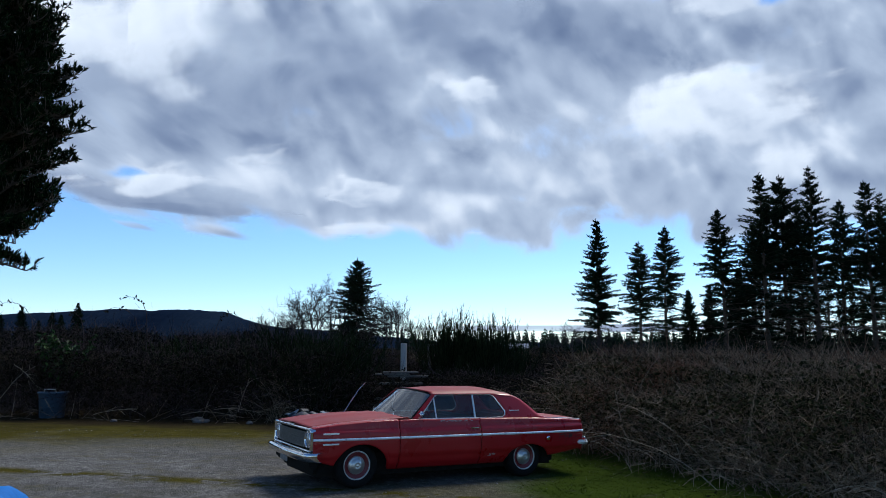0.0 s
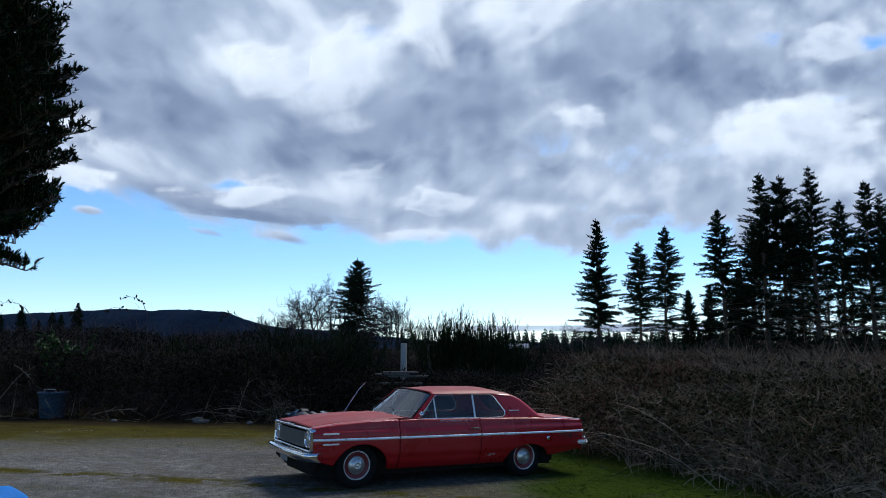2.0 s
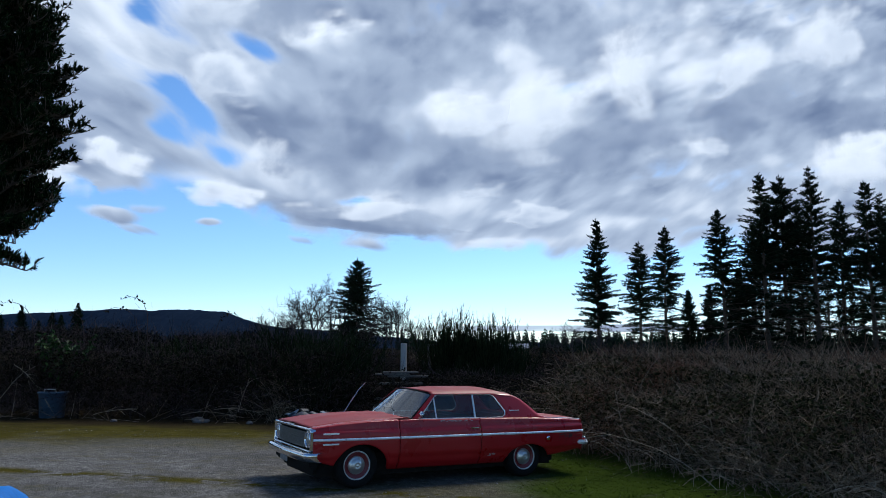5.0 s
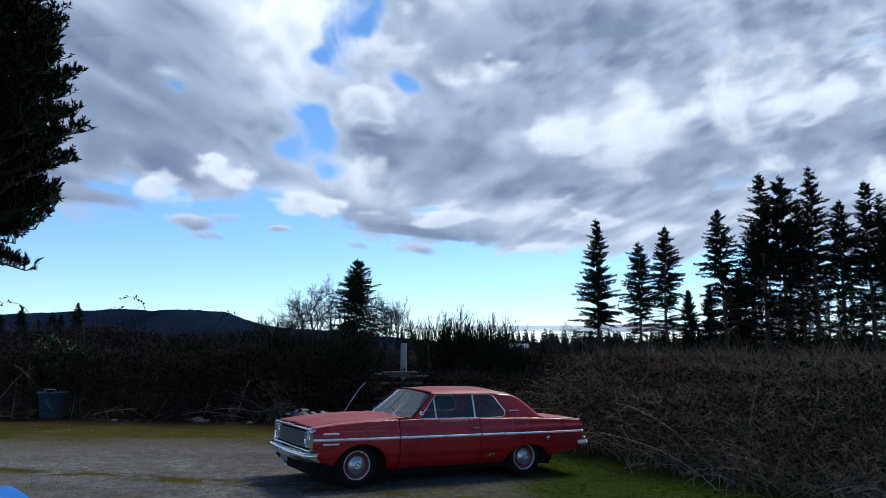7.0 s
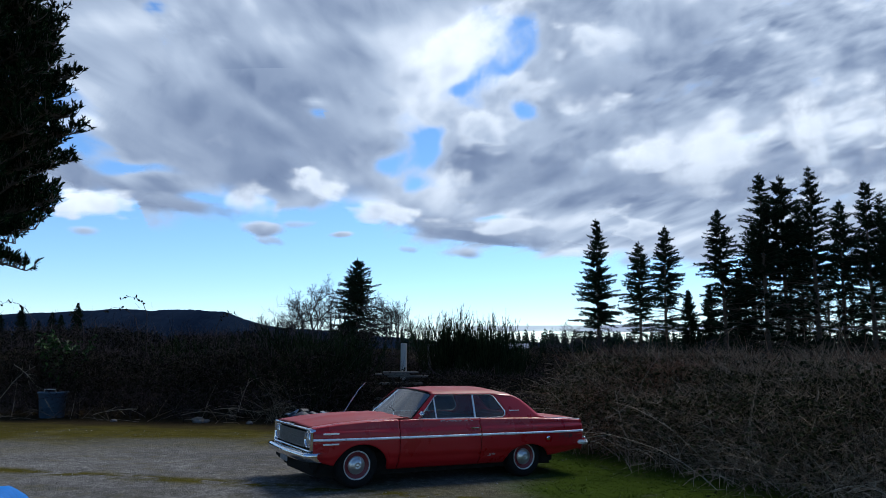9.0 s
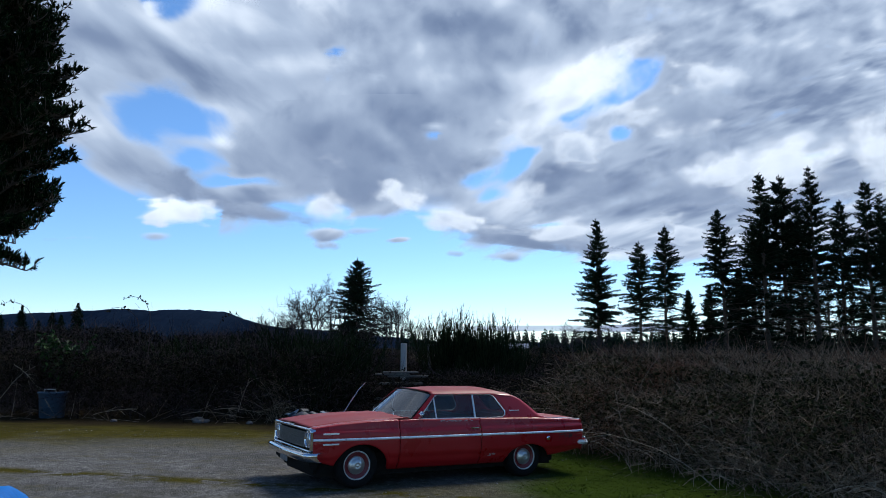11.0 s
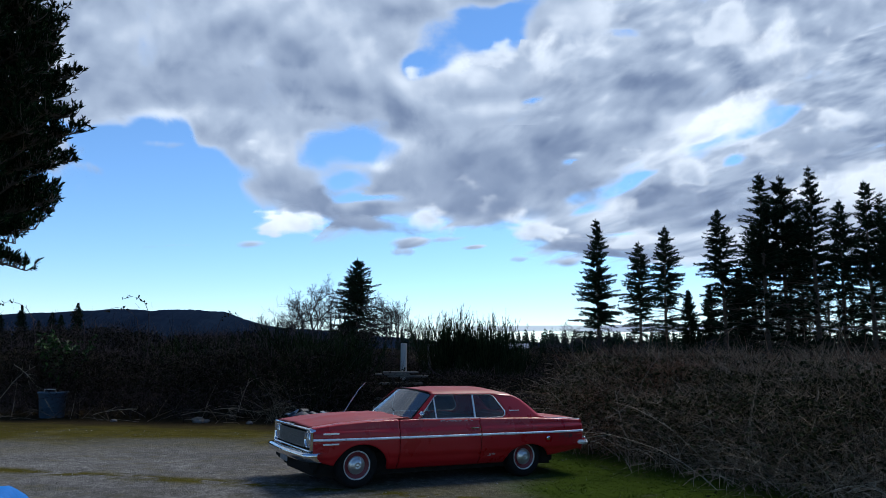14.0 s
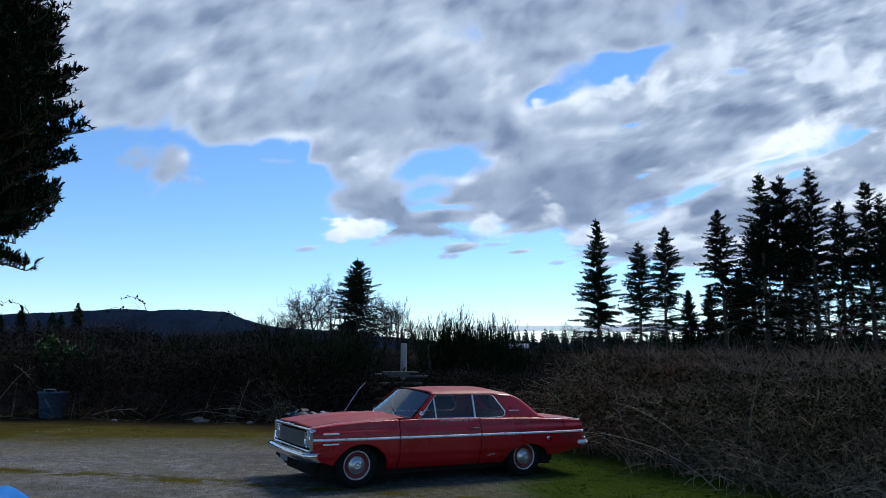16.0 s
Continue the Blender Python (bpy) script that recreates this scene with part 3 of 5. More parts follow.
def streaks(label, alt, speed, bands):
    """Thin level streaks far off over the horizon."""
    for x, y, lx, ly in bands:
        nx, ny = 60, 24
        vs, cover, grain = [], [], []
        for j in range(ny + 1):
            for i in range(nx + 1):
                a, b = i / nx * 2 - 1, j / ny * 2 - 1
                px, py = x + a * lx, y + b * ly
                vs.append((a * lx, b * ly, 0.0))
                w = 0.35 * noise.noise((a * 3, b * 2, x * 0.01))
                cover.append(0.60 * float(smooth(0.0, 0.55, 1 - math.hypot(a, b) + w * (1 - max(abs(a), abs(b))))))
                grain += [px / y * 0.35, alt / py * 2.0 + x, 0.0]
        fs = [(j * (nx + 1) + i, j * (nx + 1) + i + 1, (j + 1) * (nx + 1) + i + 1, (j + 1) * (nx + 1) + i) for j in range(ny) for i in range(nx)]
        me = mesh_of("cloud_streak", vs, fs, M_CLOUD, True)
        me.attributes.new("cover", "FLOAT", "POINT").data.foreach_set("value", cover)
        me.attributes.new("tone", "FLOAT", "POINT").data.foreach_set("value", [-0.1] * len(cover))
        me.attributes.new("grain", "FLOAT_VECTOR", "POINT").data.foreach_set("vector", grain)
        ob = tagged(new("cloud_streak", me), label, "cloud", "streaks over the horizon")
        ob.location = (x, y, alt)
        CLOUDS.append((ob, (x, y, alt), speed))


streaks("long pale cloud streak low over the horizon", 110, (8, 3), [(1300, 4300, 2300, 1150), (1800, 7200, 4200, 2000)])


# ---- plants ----
def curve_pts(p, d, length, n, bend, rng, wob=0.12):
    pts = [p.copy()]
    for k in range(n):
        d = (d + bend / n + Vector((rng.uniform(-wob, wob), rng.uniform(-wob, wob), rng.uniform(-wob, wob)))).normalized()
        p = p + d * (length / n)
        pts.append(p.copy())
    return pts


def conifer(height, width, seed, bare=0.15, droop=0.25, dens=1.0, lean=0.0, flat_top=False):
    """A fir: tapered trunk, whorls of drooping boughs with ragged sprays of needles. Meshes (trunk, crown)."""
    rng = random.Random(seed)
    tr, cr = Twigs(), Twigs()
    axis = [Vector((lean * (k / 10) ** 2 * height + 0.02 * rng.uniform(-1, 1), 0.02 * rng.uniform(-1, 1), height * k / 10)) for k in range(11)]
    tr.tube(axis, height * 0.0135 + 0.03, 0.02, 7)
    z = height * 0.06
    while z < height * 0.99:
        u = z / height
        prof = 1.16 * (1 - u) ** 0.66 if not flat_top else min(1, (1 - u) * 3.2) ** 0.75 * (0.66 + 0.34 * (1 - u))
        low = 0.62 + 0.38 * step(0.0, 0.35, u)
        R = width * prof * low
        for k in range(rng.randint(6, 8)):
            if rng.random() < 0.10:
                continue
            az = rng.uniform(0, 2 * math.pi)
            L = max(0.10, R * (rng.uniform(0.50, 1.04) + (0.2 if rng.random() < 0.12 else 0)))
            p = Vector((lean * u * u * height, 0, z + rng.uniform(-0.4, 0.4) * min(1, L)))
            d = Vector((math.cos(az), math.sin(az), rng.uniform(-0.10, 0.25) + 0.55 * u))
            pts = curve_pts(p, d.normalized(), L, 4, Vector((0, 0, -droop * (1.6 - u))), rng, 0.09)
            tr.tube(pts, 0.012 + 0.012 * L, 0.006, 3)
            if u < bare and rng.random() < 0.72:
                for q in range(3):
                    i = rng.randint(1, 3)
                    tr.tube(curve_pts(pts[i], ((pts[i + 1] - pts[i]).normalized() + rand_dir(rng) * 0.8).normalized(), 0.35 * L, 2, Vector((0, 0, -0.2)), rng, 0.2), 0.014, 0.006, 3)
                continue
            n = max(4, int(15 * L * dens))
            for q in range(n):
                f = 0.10 + 0.90 * (q + rng.random()) / n
                i = min(3, int(f * 4))
                c = pts[i].lerp(pts[i + 1], f * 4 - i)
                along = (pts[i + 1] - pts[i]).normalized()
                side = along.cross(Vector((0, 0, 1))).normalized()
                broad = 1.45 - 0.75 * f
                for s in (-1, 1):
                    dd = (along * rng.uniform(0.3, 0.9) + side * s * rng.uniform(0.3, 1.0) + Vector((0, 0, rng.uniform(-1.1, 0.55)))).normalized()
                    w = dd.cross(rand_dir(rng)).normalized()
                    cr.blade(c, dd, w, rng.uniform(0.16, 0.40) * (0.75 + 0.14 * min(2, L)) * (0.6 + 0.4 * broad), rng.uniform(0.045, 0.085) * broad)
            cr.blade(pts[-1], (pts[-1] - pts[-2] + Vector((0, 0, 0.1))).normalized(), Vector((0, 0, 1)), 0.22, 0.05)
        z += height * 0.0185 * rng.uniform(0.7, 1.3)
    top = axis[-1]
    for k in range(14):
        dd = (rand_dir(rng) * 0.6 + Vector((0, 0, 0.9))).normalized()
        cr.blade(top - Vector((0, 0, 0.06 * k)), dd, dd.cross(rand_dir(rng)).normalized(), 0.28, 0.035)
    return tr.mesh("trunk", M_BARK), cr.mesh("crown", M_NEEDLE)


def place_tree(name, meshes, label, cat, m, group="", parts=("trunk", "crown")):
    ob = thing(name, label, cat, group, m=m)
    for nm, me in zip(parts, meshes):
        part_mesh(nm, me, ob, kind="" if nm in ("trunk", "crown") else "stuff")
    return ob


def at(px, dist, dz=0.0):
    """A place on the ground at that offset per metre of distance from the eye's axis."""
    x = px * dist
    return (x, dist, ground_z(x, dist) + dz)


FIRS = [conifer(16.4, 3.3, 11, 0.30, 0.25, 1.2), conifer(15.0, 3.2, 12, 0.42, 0.35, 1.15, 0.0, True), conifer(16.2, 3.2, 13, 0.42, 0.4, 1.1, 0.02, True),
        conifer(22.0, 4.8, 14, 0.46, 0.3, 1.15), conifer(23.0, 4.5, 15, 0.46, 0.25, 1.2), conifer(9.2, 1.9, 16, 0.15, 0.3, 1.0), conifer(15.0, 2.4, 17, 0.58, 0.3, 0.6), conifer(16.0, 2.2, 18, 0.66, 0.3, 0.6)]
GF = "fir trees along the field"
# offset per metre, distance, mesh, scale, turn
FIR_ROWS = [(0.211, 88, 0, 1.02, 20), (0.268, 90, 1, 0.96, 60), (0.302, 92, 2, 1.02, 10), (0.334, 96, 5, 1.00, 30), (0.363, 95, 5, 1.05, 80),
            (0.383, 90, 2, 1.13, 140), (0.404, 97, 5, 1.30, 200), (0.440, 88, 3, 1.01, 45), (0.467, 91, 1, 1.50, 190), (0.509, 87, 4, 0.99, 75),
            (0.490, 96, 3, 0.92, 260), (0.424, 97, 2, 1.10, 300), (0.545, 95, 2, 1.25, 15), (0.585, 84, 3, 0.93, 110), (0.605, 92, 4, 0.90, 310),
            (0.63, 88, 2, 1.25, 70)]
for k, (px, dist, i, s, rz) in enumerate(FIR_ROWS):
    place_tree("fir_tree", FIRS[i], "tall dark fir with drooping boughs" if i in (3, 4) else ("small slender dark fir" if i == 5 else "dark fir with ragged layered boughs"), "tree",
               pose(*at(px, dist, -0.2), 0, 0, rz) @ Matrix.Scale(s * 1.06, 4), GF)
for k in range(26):
    rng = random.Random(300 + k)
    place_tree("fir_tree", FIRS[rng.choice((6, 7, 6, 7))], "dark slim fir standing in the dense stand", "tree",
               pose(*at(0.385 + 0.285 * (k + rng.random()) / 26, rng.uniform(100, 125), -0.2), 0, 0, rng.uniform(0, 360)) @ Matrix.Scale(rng.uniform(0.58, 0.84), 4), GF)
place_tree("fir_tree", conifer(13.2, 3.9, 21, 0.1, 0.3, 1.0, 0.0, True), "lone dark fir among bare trees", "tree", pose(*at(-0.117, 90, -0.2), 0, 0, 130), GF)


for k, (px, dist, s) in enumerate(((-0.572, 170, 1.15), (-0.530, 175, 1.05), (-0.518, 165, 0.95), (-0.496, 170, 1.25), (-0.60, 180, 1.0), (-0.548, 190, 0.9), (-0.47, 190, 0.8), (-0.43, 200, 0.7))):
    place_tree("fir_tree", FIRS[5], "small distant dark fir on the skyline", "tree", pose(*at(px, dist, 0.0), 0, 0, k * 50) @ Matrix.Scale(s * 1.05, 4), GF)


def far_wood(x0, x1, y, h, n, seed):
    """A distant belt of conifers, too far to tell apart."""
    rng = random.Random(seed)
    t = Twigs()
    for k in range(n):
        x, yy, hh = rng.uniform(x0, x1), y + rng.uniform(-15, 15), h * rng.uniform(0.55, 1.1)
        for q in range(7):
            z = hh * (0.1 + 0.85 * q / 7)
            w = hh * 0.2 * (1.05 - q / 7)
            for s in (-1, 1):
                t.blade(Vector((x, yy, z + hh * 0.12)), Vector((s * 0.9, rng.uniform(-0.4, 0.4), -0.45)).normalized(), Vector((0.2, 0, 0.98)), w * rng.uniform(0.8, 1.4), hh * 0.06)
        t.tube([Vector((x, yy, -2)), Vector((x, yy, hh))], hh * 0.04, 0.05, 3)
    ob = new("far_wood", t.mesh("far_wood", M_NEEDLE))
    tagged(ob, "distant belt of dark conifers beyond the field", "woodland", kind="stuff")


far_wood(-20, 130, 330, 9.5, 260, 1)
far_wood(-420, -60, 420, 9.0, 420, 2)
far_wood(40, 330, 300, 8.0, 700, 3)


def bare_tree(height, spread, seed):
    """A leafless broadleaf: trunk forking four times into fine twigs. Meshes (trunk, crown)."""
    rng = random.Random(seed)
    tr, cr = Twigs(), Twigs()

    def grow(p, d, L, r, lev):
        pts = curve_pts(p, d, L, 4, Vector((0, 0, 0.12)), rng, 0.18)
        if lev == 5:
            d2 = (pts[-1] - pts[0]).normalized()
            cr.blade(pts[0], d2, d2.cross(rand_dir(rng)).normalized(), L, 0.014)
            return
        (tr if lev < 2 else cr).tube(pts, max(r, 0.014), max(r * 0.55, 0.011), 5 if lev < 2 else 3)
        for k in range(rng.randint(3, 4) if lev else 6):
            f = rng.uniform(0.3, 1.0)
            i = min(3, int(f * 4))
            q = pts[i].lerp(pts[i + 1], f * 4 - i)
            nd = (pts[-1] - pts[0]).normalized() * 0.75 + rand_dir(rng, 0.25) * spread
            grow(q, nd.normalized(), L * rng.uniform(0.5, 0.72), r * 0.52, lev + 1)

    grow(Vector((0, 0, 0)), Vector((0, 0, 1)), height * 0.46, height * 0.0115, 0)
    return tr.mesh("trunk", M_TWIG), cr.mesh("crown", M_TWIG)


BARE = [bare_tree(10.5, 1.15, 31), bare_tree(10.0, 1.2, 32), bare_tree(8.5, 1.2, 33)]
for px, dist, i, s, rz in ((-0.165, 88, 0, 1.30, 0), (-0.150, 92, 1, 1.30, 50), (-0.190, 94, 2, 1.15, 100), (-0.215, 95, 2, 1.0, 10), (-0.237, 96, 2, 0.95, 200),
                           (-0.082, 90, 1, 1.15, 140), (-0.066, 88, 0, 1.12, 250), (-0.05, 92, 0, 1.0, 300), (-0.034, 90, 1, 0.85, 20), (-0.105, 95, 0, 1.1, 77), (-0.138, 90, 1, 1.35, 200), (-0.178, 90, 0, 1.15, 290), (0.155, 70, 2, 0.55, 30), (0.175, 75, 2, 0.70, 200), (0.22, 80, 2, 0.65, 90), (0.245, 82, 2, 0.45, 10), (0.36, 80, 2, 0.5, 10)):
    place_tree("bare_tree", BARE[i], "leafless grey tree with fine spreading twigs", "tree", pose(*at(px, dist, -0.1), 0, 0, rz) @ Matrix.Scale(s, 4), "bare trees across the field")


def bramble(seed, h, w, ncane, nfill, nleaf, cane_mat, pale):
    """Tangled bramble: arching canes, side twigs, sparse leaves. Meshes (canes, pale canes, leaves)."""
    rng = random.Random(seed)
    a, p2, lf = Twigs(), Twigs(), Twigs()
    for k in range(ncane):
        base = Vector((rng.gauss(0, 0.42) * w, rng.gauss(0, 0.42) * w, 0))
        d = Vector((rng.uniform(-0.6, 0.6), rng.uniform(-0.6, 0.6), 1)).normalized()
        L = h * rng.uniform(0.8, 1.5)
        pts = curve_pts(base, d, L, 7, Vector((rng.uniform(-0.9, 0.9), rng.uniform(-0.9, 0.9), -rng.uniform(0.7, 1.9))), rng, 0.10)
        tgt = p2 if rng.random() < pale else a
        r = rng.uniform(0.0026, 0.0062)
        tgt.tube(pts, r, r * 0.5, 3)
        for q in range(4):
            i = rng.randint(1, 6)
            d2 = ((pts[i + 1] - pts[i]).normalized() + rand_dir(rng) * 1.1).normalized()
            tgt.tube(curve_pts(pts[i], d2, rng.uniform(0.2, 0.6), 2, Vector((0, 0, -0.3)), rng, 0.15), r * 0.55, 0.0015, 3)
    for k in range(nfill):
        z = h * rng.random() ** 0.65 * 0.99
        rr = w * (0.62 + 0.3 * math.sin(z / h * 2.6))
        p = Vector((rng.gauss(0, 0.5) * rr, rng.gauss(0, 0.5) * rr, z))
        d = rand_dir(rng, 0.25)
        a.blade(p, d, d.cross(rand_dir(rng)).normalized(), rng.uniform(0.15, 0.5), rng.uniform(0.0025, 0.005))
    for k in range(nleaf):
        z = h * rng.random() ** 0.5 * 0.97
        rr = w * (0.62 + 0.3 * math.sin(z / h * 2.6))
        p = Vector((rng.gauss(0, 0.5) * rr, rng.gauss(0, 0.5) * rr, z))
        d = rand_dir(rng, -0.2)
        lf.blade(p, d, d.cross(rand_dir(rng)).normalized(), rng.uniform(0.04, 0.10), rng.uniform(0.012, 0.03))
    return a.mesh("tangle", cane_mat), p2.mesh("dead_growth", M_CANE_PALE), lf.mesh("foliage", M_LEAF_SHADE if cane_mat is M_CANE_SHADE else M_LEAF)


def broom(seed, h, w, n):
    """Scotch broom: a fan of stiff upright green whips. Meshes (stems, whips)."""
    rng = random.Random(seed)
    st, wh = Twigs(), Twigs()
    for k in range(n):
        base = Vector((rng.gauss(0, 0.22) * w, rng.gauss(0, 0.22) * w, 0))
        lean = rng.gauss(0, 0.32), rng.gauss(0, 0.32)
        pts = curve_pts(base, Vector((*lean, 1)).normalized(), h * rng.uniform(0.55, 0.92), 5, Vector((lean[0] * 0.3, lean[1] * 0.3, 0.3)), rng, 0.07)
        st.tube(pts, 0.011, 0.004, 3)
        for q in range(17):
            i = rng.randint(1, 4)
            p = pts[i].lerp(pts[i + 1], rng.random())
            d = ((pts[i + 1] - pts[i]).normalized() * 1.3 + rand_dir(rng, 0.3) * 0.6).normalized()
            wp = curve_pts(p, d, h * rng.uniform(0.10, 0.24), 3, Vector((0, 0, 0.25)), rng, 0.08)
            wh.tube(wp, 0.008, 0.003, 3)
            for _ in range(2):
                j = rng.randint(0, 2)
                wh.blade(wp[j], ((wp[j + 1] - wp[j]).normalized() + rand_dir(rng) * 0.5).normalized(), rand_dir(rng), rng.uniform(0.08, 0.2), 0.012)
    return st.mesh("stems", M_BROOM), wh.mesh("whips", M_BROOM)


BR = [bramble(41, 1.75, 1.15, 70, 1500, 1700, M_CANE, 0.22), bramble(42, 1.7, 1.2, 70, 1500, 1200, M_CANE_RED, 0.16), bramble(43, 1.8, 1.1, 60, 1500, 2000, M_CANE, 0.10),
      bramble(44, 1.15, 1.0, 75, 700, 350, M_CANE, 0.55)]
# two more brambles in the darker copies, shade painted in, for the north hedge
BR += [bramble(45, 1.8, 1.15, 60, 1900, 2200, M_CANE_SHADE, 0.05), bramble(46, 1.75, 1.2, 65, 1900, 1800, M_CANE_SHADE, 0.09)]
BP = ("tangle", "dead_growth", "foliage")
GB = "bramble thicket round the lot"
LAB = ["tangled grey-brown bramble with sparse dark leaves", "tangled reddish-brown leafless bramble", "dense dark bramble with small leaves", "low heap of pale dead bramble canes", "dense bramble with deep shade painted into its colour", "bramble coloured dark as in shade, with a few pale canes"]


def plant(i, x, y, s, rz, sz=1.0):
    place_tree("bramble_bush", BR[i], LAB[i], "bush", pose(x, y, ground_z(x, y) - 0.05, 0, 0, rz) @ Matrix.Diagonal((s, s, s * sz, 1)), GB, BP)


def thickets():
    rng = random.Random(77)
    # east thicket: its edge runs from behind the car's tail towards the camera
    for row in range(5):
        for k in range(13):
            u = k / 12
            ex, ey = 2.55 + 3.3 * u + row * 0.95, 16.2 - 7.3 * u + row * 0.9
            x, y = ex + rng.uniform(-0.35, 0.35), ey + rng.uniform(-0.35, 0.35)
            i = 3 if row == 0 and rng.random() < (0.15 if u < 0.6 else 0.7) else rng.choice((0, 1, 1, 2) if row < 2 else (0, 2, 2, 1))
            plant(i, x, y, rng.uniform(0.85, 1.05) * (1 + 0.02 * row), rng.uniform(0, 360), 1.02 if row else 0.8)
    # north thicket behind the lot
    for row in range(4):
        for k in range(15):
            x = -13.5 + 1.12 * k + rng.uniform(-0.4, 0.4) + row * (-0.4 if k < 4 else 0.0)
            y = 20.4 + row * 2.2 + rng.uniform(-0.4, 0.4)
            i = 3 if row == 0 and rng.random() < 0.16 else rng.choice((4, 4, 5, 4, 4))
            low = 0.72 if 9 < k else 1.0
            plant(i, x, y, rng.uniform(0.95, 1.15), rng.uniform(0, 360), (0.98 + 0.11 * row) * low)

    # brush on the far side of the field edge
    for k in range(16):
        x, y = 0.4 + 0.62 * k + rng.uniform(-0.3, 0.3), 24.6 + rng.uniform(-0.8, 2.2)
        plant(rng.choice((0, 1, 5)), x, y, rng.uniform(1.0, 1.2), rng.uniform(0, 360), rng.uniform(0.92, 1.12))


thickets()
BROOM = [broom(51, 2.3, 1.2, 70), broom(52, 2.2, 1.3, 80)]
for x, y, i, s, rz, sz in ((0.15, 22.0, 0, 1.0, 0, 1.42), (0.85, 22.6, 1, 1.0, 40, 1.40), (1.55, 22.3, 0, 0.95, 90, 1.40), (0.5, 23.2, 1, 1.1, 200, 1.25), (2.05, 22.8, 0, 0.85, 140, 1.35), (1.3, 21.6, 1, 0.9, 10, 1.2),
                           (-3.6, 20.6, 1, 1.15, 10, 0.92), (-2.7, 20.9, 0, 1.2, 80, 0.95), (-4.4, 21.4, 0, 1.2, 160, 1.0), (-6.7, 21.2, 1, 1.2, 30, 0.85), (-7.6, 21.6, 0, 1.15, 250, 0.85), (-5.7, 22.0, 1, 1.15, 300, 0.88)):
    place_tree("broom_bush", BROOM[i], "dark green broom bush with stiff upright whips", "bush", pose(x, y, ground_z(x, y) - 0.03, 0, 0, rz) @ Matrix.Diagonal((s, s, s * sz, 1)), "broom bushes", ("growth", "foliage"))


def pine():
    """The near pine: bare trunk and heavy boughs ending in tufts of long needles."""
    rng = random.Random(61)
    tr, cr = Twigs(), Twigs()
    H = 11.5
    tr.tube([Vector((0.05 * math.sin(k), 0.04 * math.cos(k * 2), H * k / 12)) for k in range(13)], 0.24, 0.05, 9)
    z = 4.0
    while z < H:
        u = (z - 3.6) / (H - 3.6)
        R = lerp_table([(3.5, 1.75), (4.1, 2.2), (4.7, 2.35), (5.1, 2.56), (5.5, 2.70), (6.0, 2.66), (6.7, 2.70), (7.3, 2.44), (8.3, 2.25), (8.7, 2.05), (11.5, 0.6)], z)
        for k in range(11):
            az = rng.uniform(0, 2 * math.pi)
            L = R * rng.uniform(0.72, 0.98)
            d = Vector((math.cos(az), math.sin(az), rng.uniform(-0.45, 0.0)))
            pts = curve_pts(Vector((0, 0, z)), d.normalized(), L, 5, Vector((0, 0, 0.75 if u > 0.08 else 0.1)), rng, 0.10)
            tr.tube(pts, 0.05, 0.012, 4)
            for q in range(int(31 * L)):
                f = 0.2 + 0.8 * rng.random() ** 0.75
                i = min(4, int(f * 5))
                c = pts[i].lerp(pts[i + 1], f * 5 - i)
                sd = (rand_dir(rng, 0.45) + d * 0.5).normalized()
                sp = curve_pts(c, sd, rng.uniform(0.16, 0.36), 2, Vector((0, 0, 1.3)), rng, 0.1)
                tr.tube(sp, 0.012, 0.006, 3)
                ax = (sp[2] - sp[1]).normalized()
                for t in range(12):
                    o = sp[1].lerp(sp[2], rng.uniform(0.0, 1.05))
                    nd = (ax * rng.uniform(0.5, 1.2) + rand_dir(rng) * 0.6).normalized()
                    cr.blade(o, nd, nd.cross(rand_dir(rng)).normalized(), rng.uniform(0.08, 0.14), 0.0165)
        z += rng.uniform(0.15, 0.22)
    return tr.mesh("trunk", M_BARK), cr.mesh("crown", M_PINE)


place_tree("pine_tree", pine(), "large dark pine with tufted boughs", "tree", pose(-9.85, 14.0, ground_z(-9.85, 14) - 0.05, 0, 0, 0))


# ---- the red car ----
M_PAINT = surface("faded_red_paint", (0.25, 0.004, 0.006), (0.36, 0.010, 0.014), 2.2, 0.30, bump=0.015, bump_scale=140, coat=0.06, spec=0.35)
M_PAINT_TOP = surface("chalky_red_paint", (0.18, 0.008, 0.010), (0.30, 0.022, 0.024), 3.0, 0.50, bump=0.02, bump_scale=140, coat=0.0, spec=0.28)
M_CHROME = surface("worn_chrome", (0.52, 0.52, 0.53), (0.82, 0.82, 0.83), 9, 0.10, 1.0, bump=0.03, bump_scale=90)
M_TRIM = surface("bright_trim", (0.66, 0.66, 0.66), (0.90, 0.90, 0.89), 7, 0.30, 0.30, bump=0.02, bump_scale=90)
M_GRILLE = surface("dull_grille_metal", (0.16, 0.16, 0.16), (0.34, 0.34, 0.34), 30, 0.4, 0.7, bump=0.1)
M_HUB = surface("satin_hubcap", (0.40, 0.39, 0.37), (0.62, 0.61, 0.58), 14, 0.32, 0.8, bump=0.05)
M_RUBBER = surface("tyre_rubber", (0.005, 0.005, 0.005), (0.014, 0.014, 0.013), 12, 0.9, bump=0.3, bump_scale=120, spec=0.12)
M_WHITEWALL = surface("whitewall", (0.30, 0.29, 0.27), (0.58, 0.57, 0.54), 12, 0.8, bump=0.1)
M_STEEL = surface("dark_red_steel", (0.09, 0.008, 0.009), (0.17, 0.018, 0.020), 9, 0.5, bump=0.1)
M_UNDER = surface("underbody", (0.006, 0.006, 0.006), (0.02, 0.018, 0.016), 5, 0.9, bump=0.2, spec=0.1)
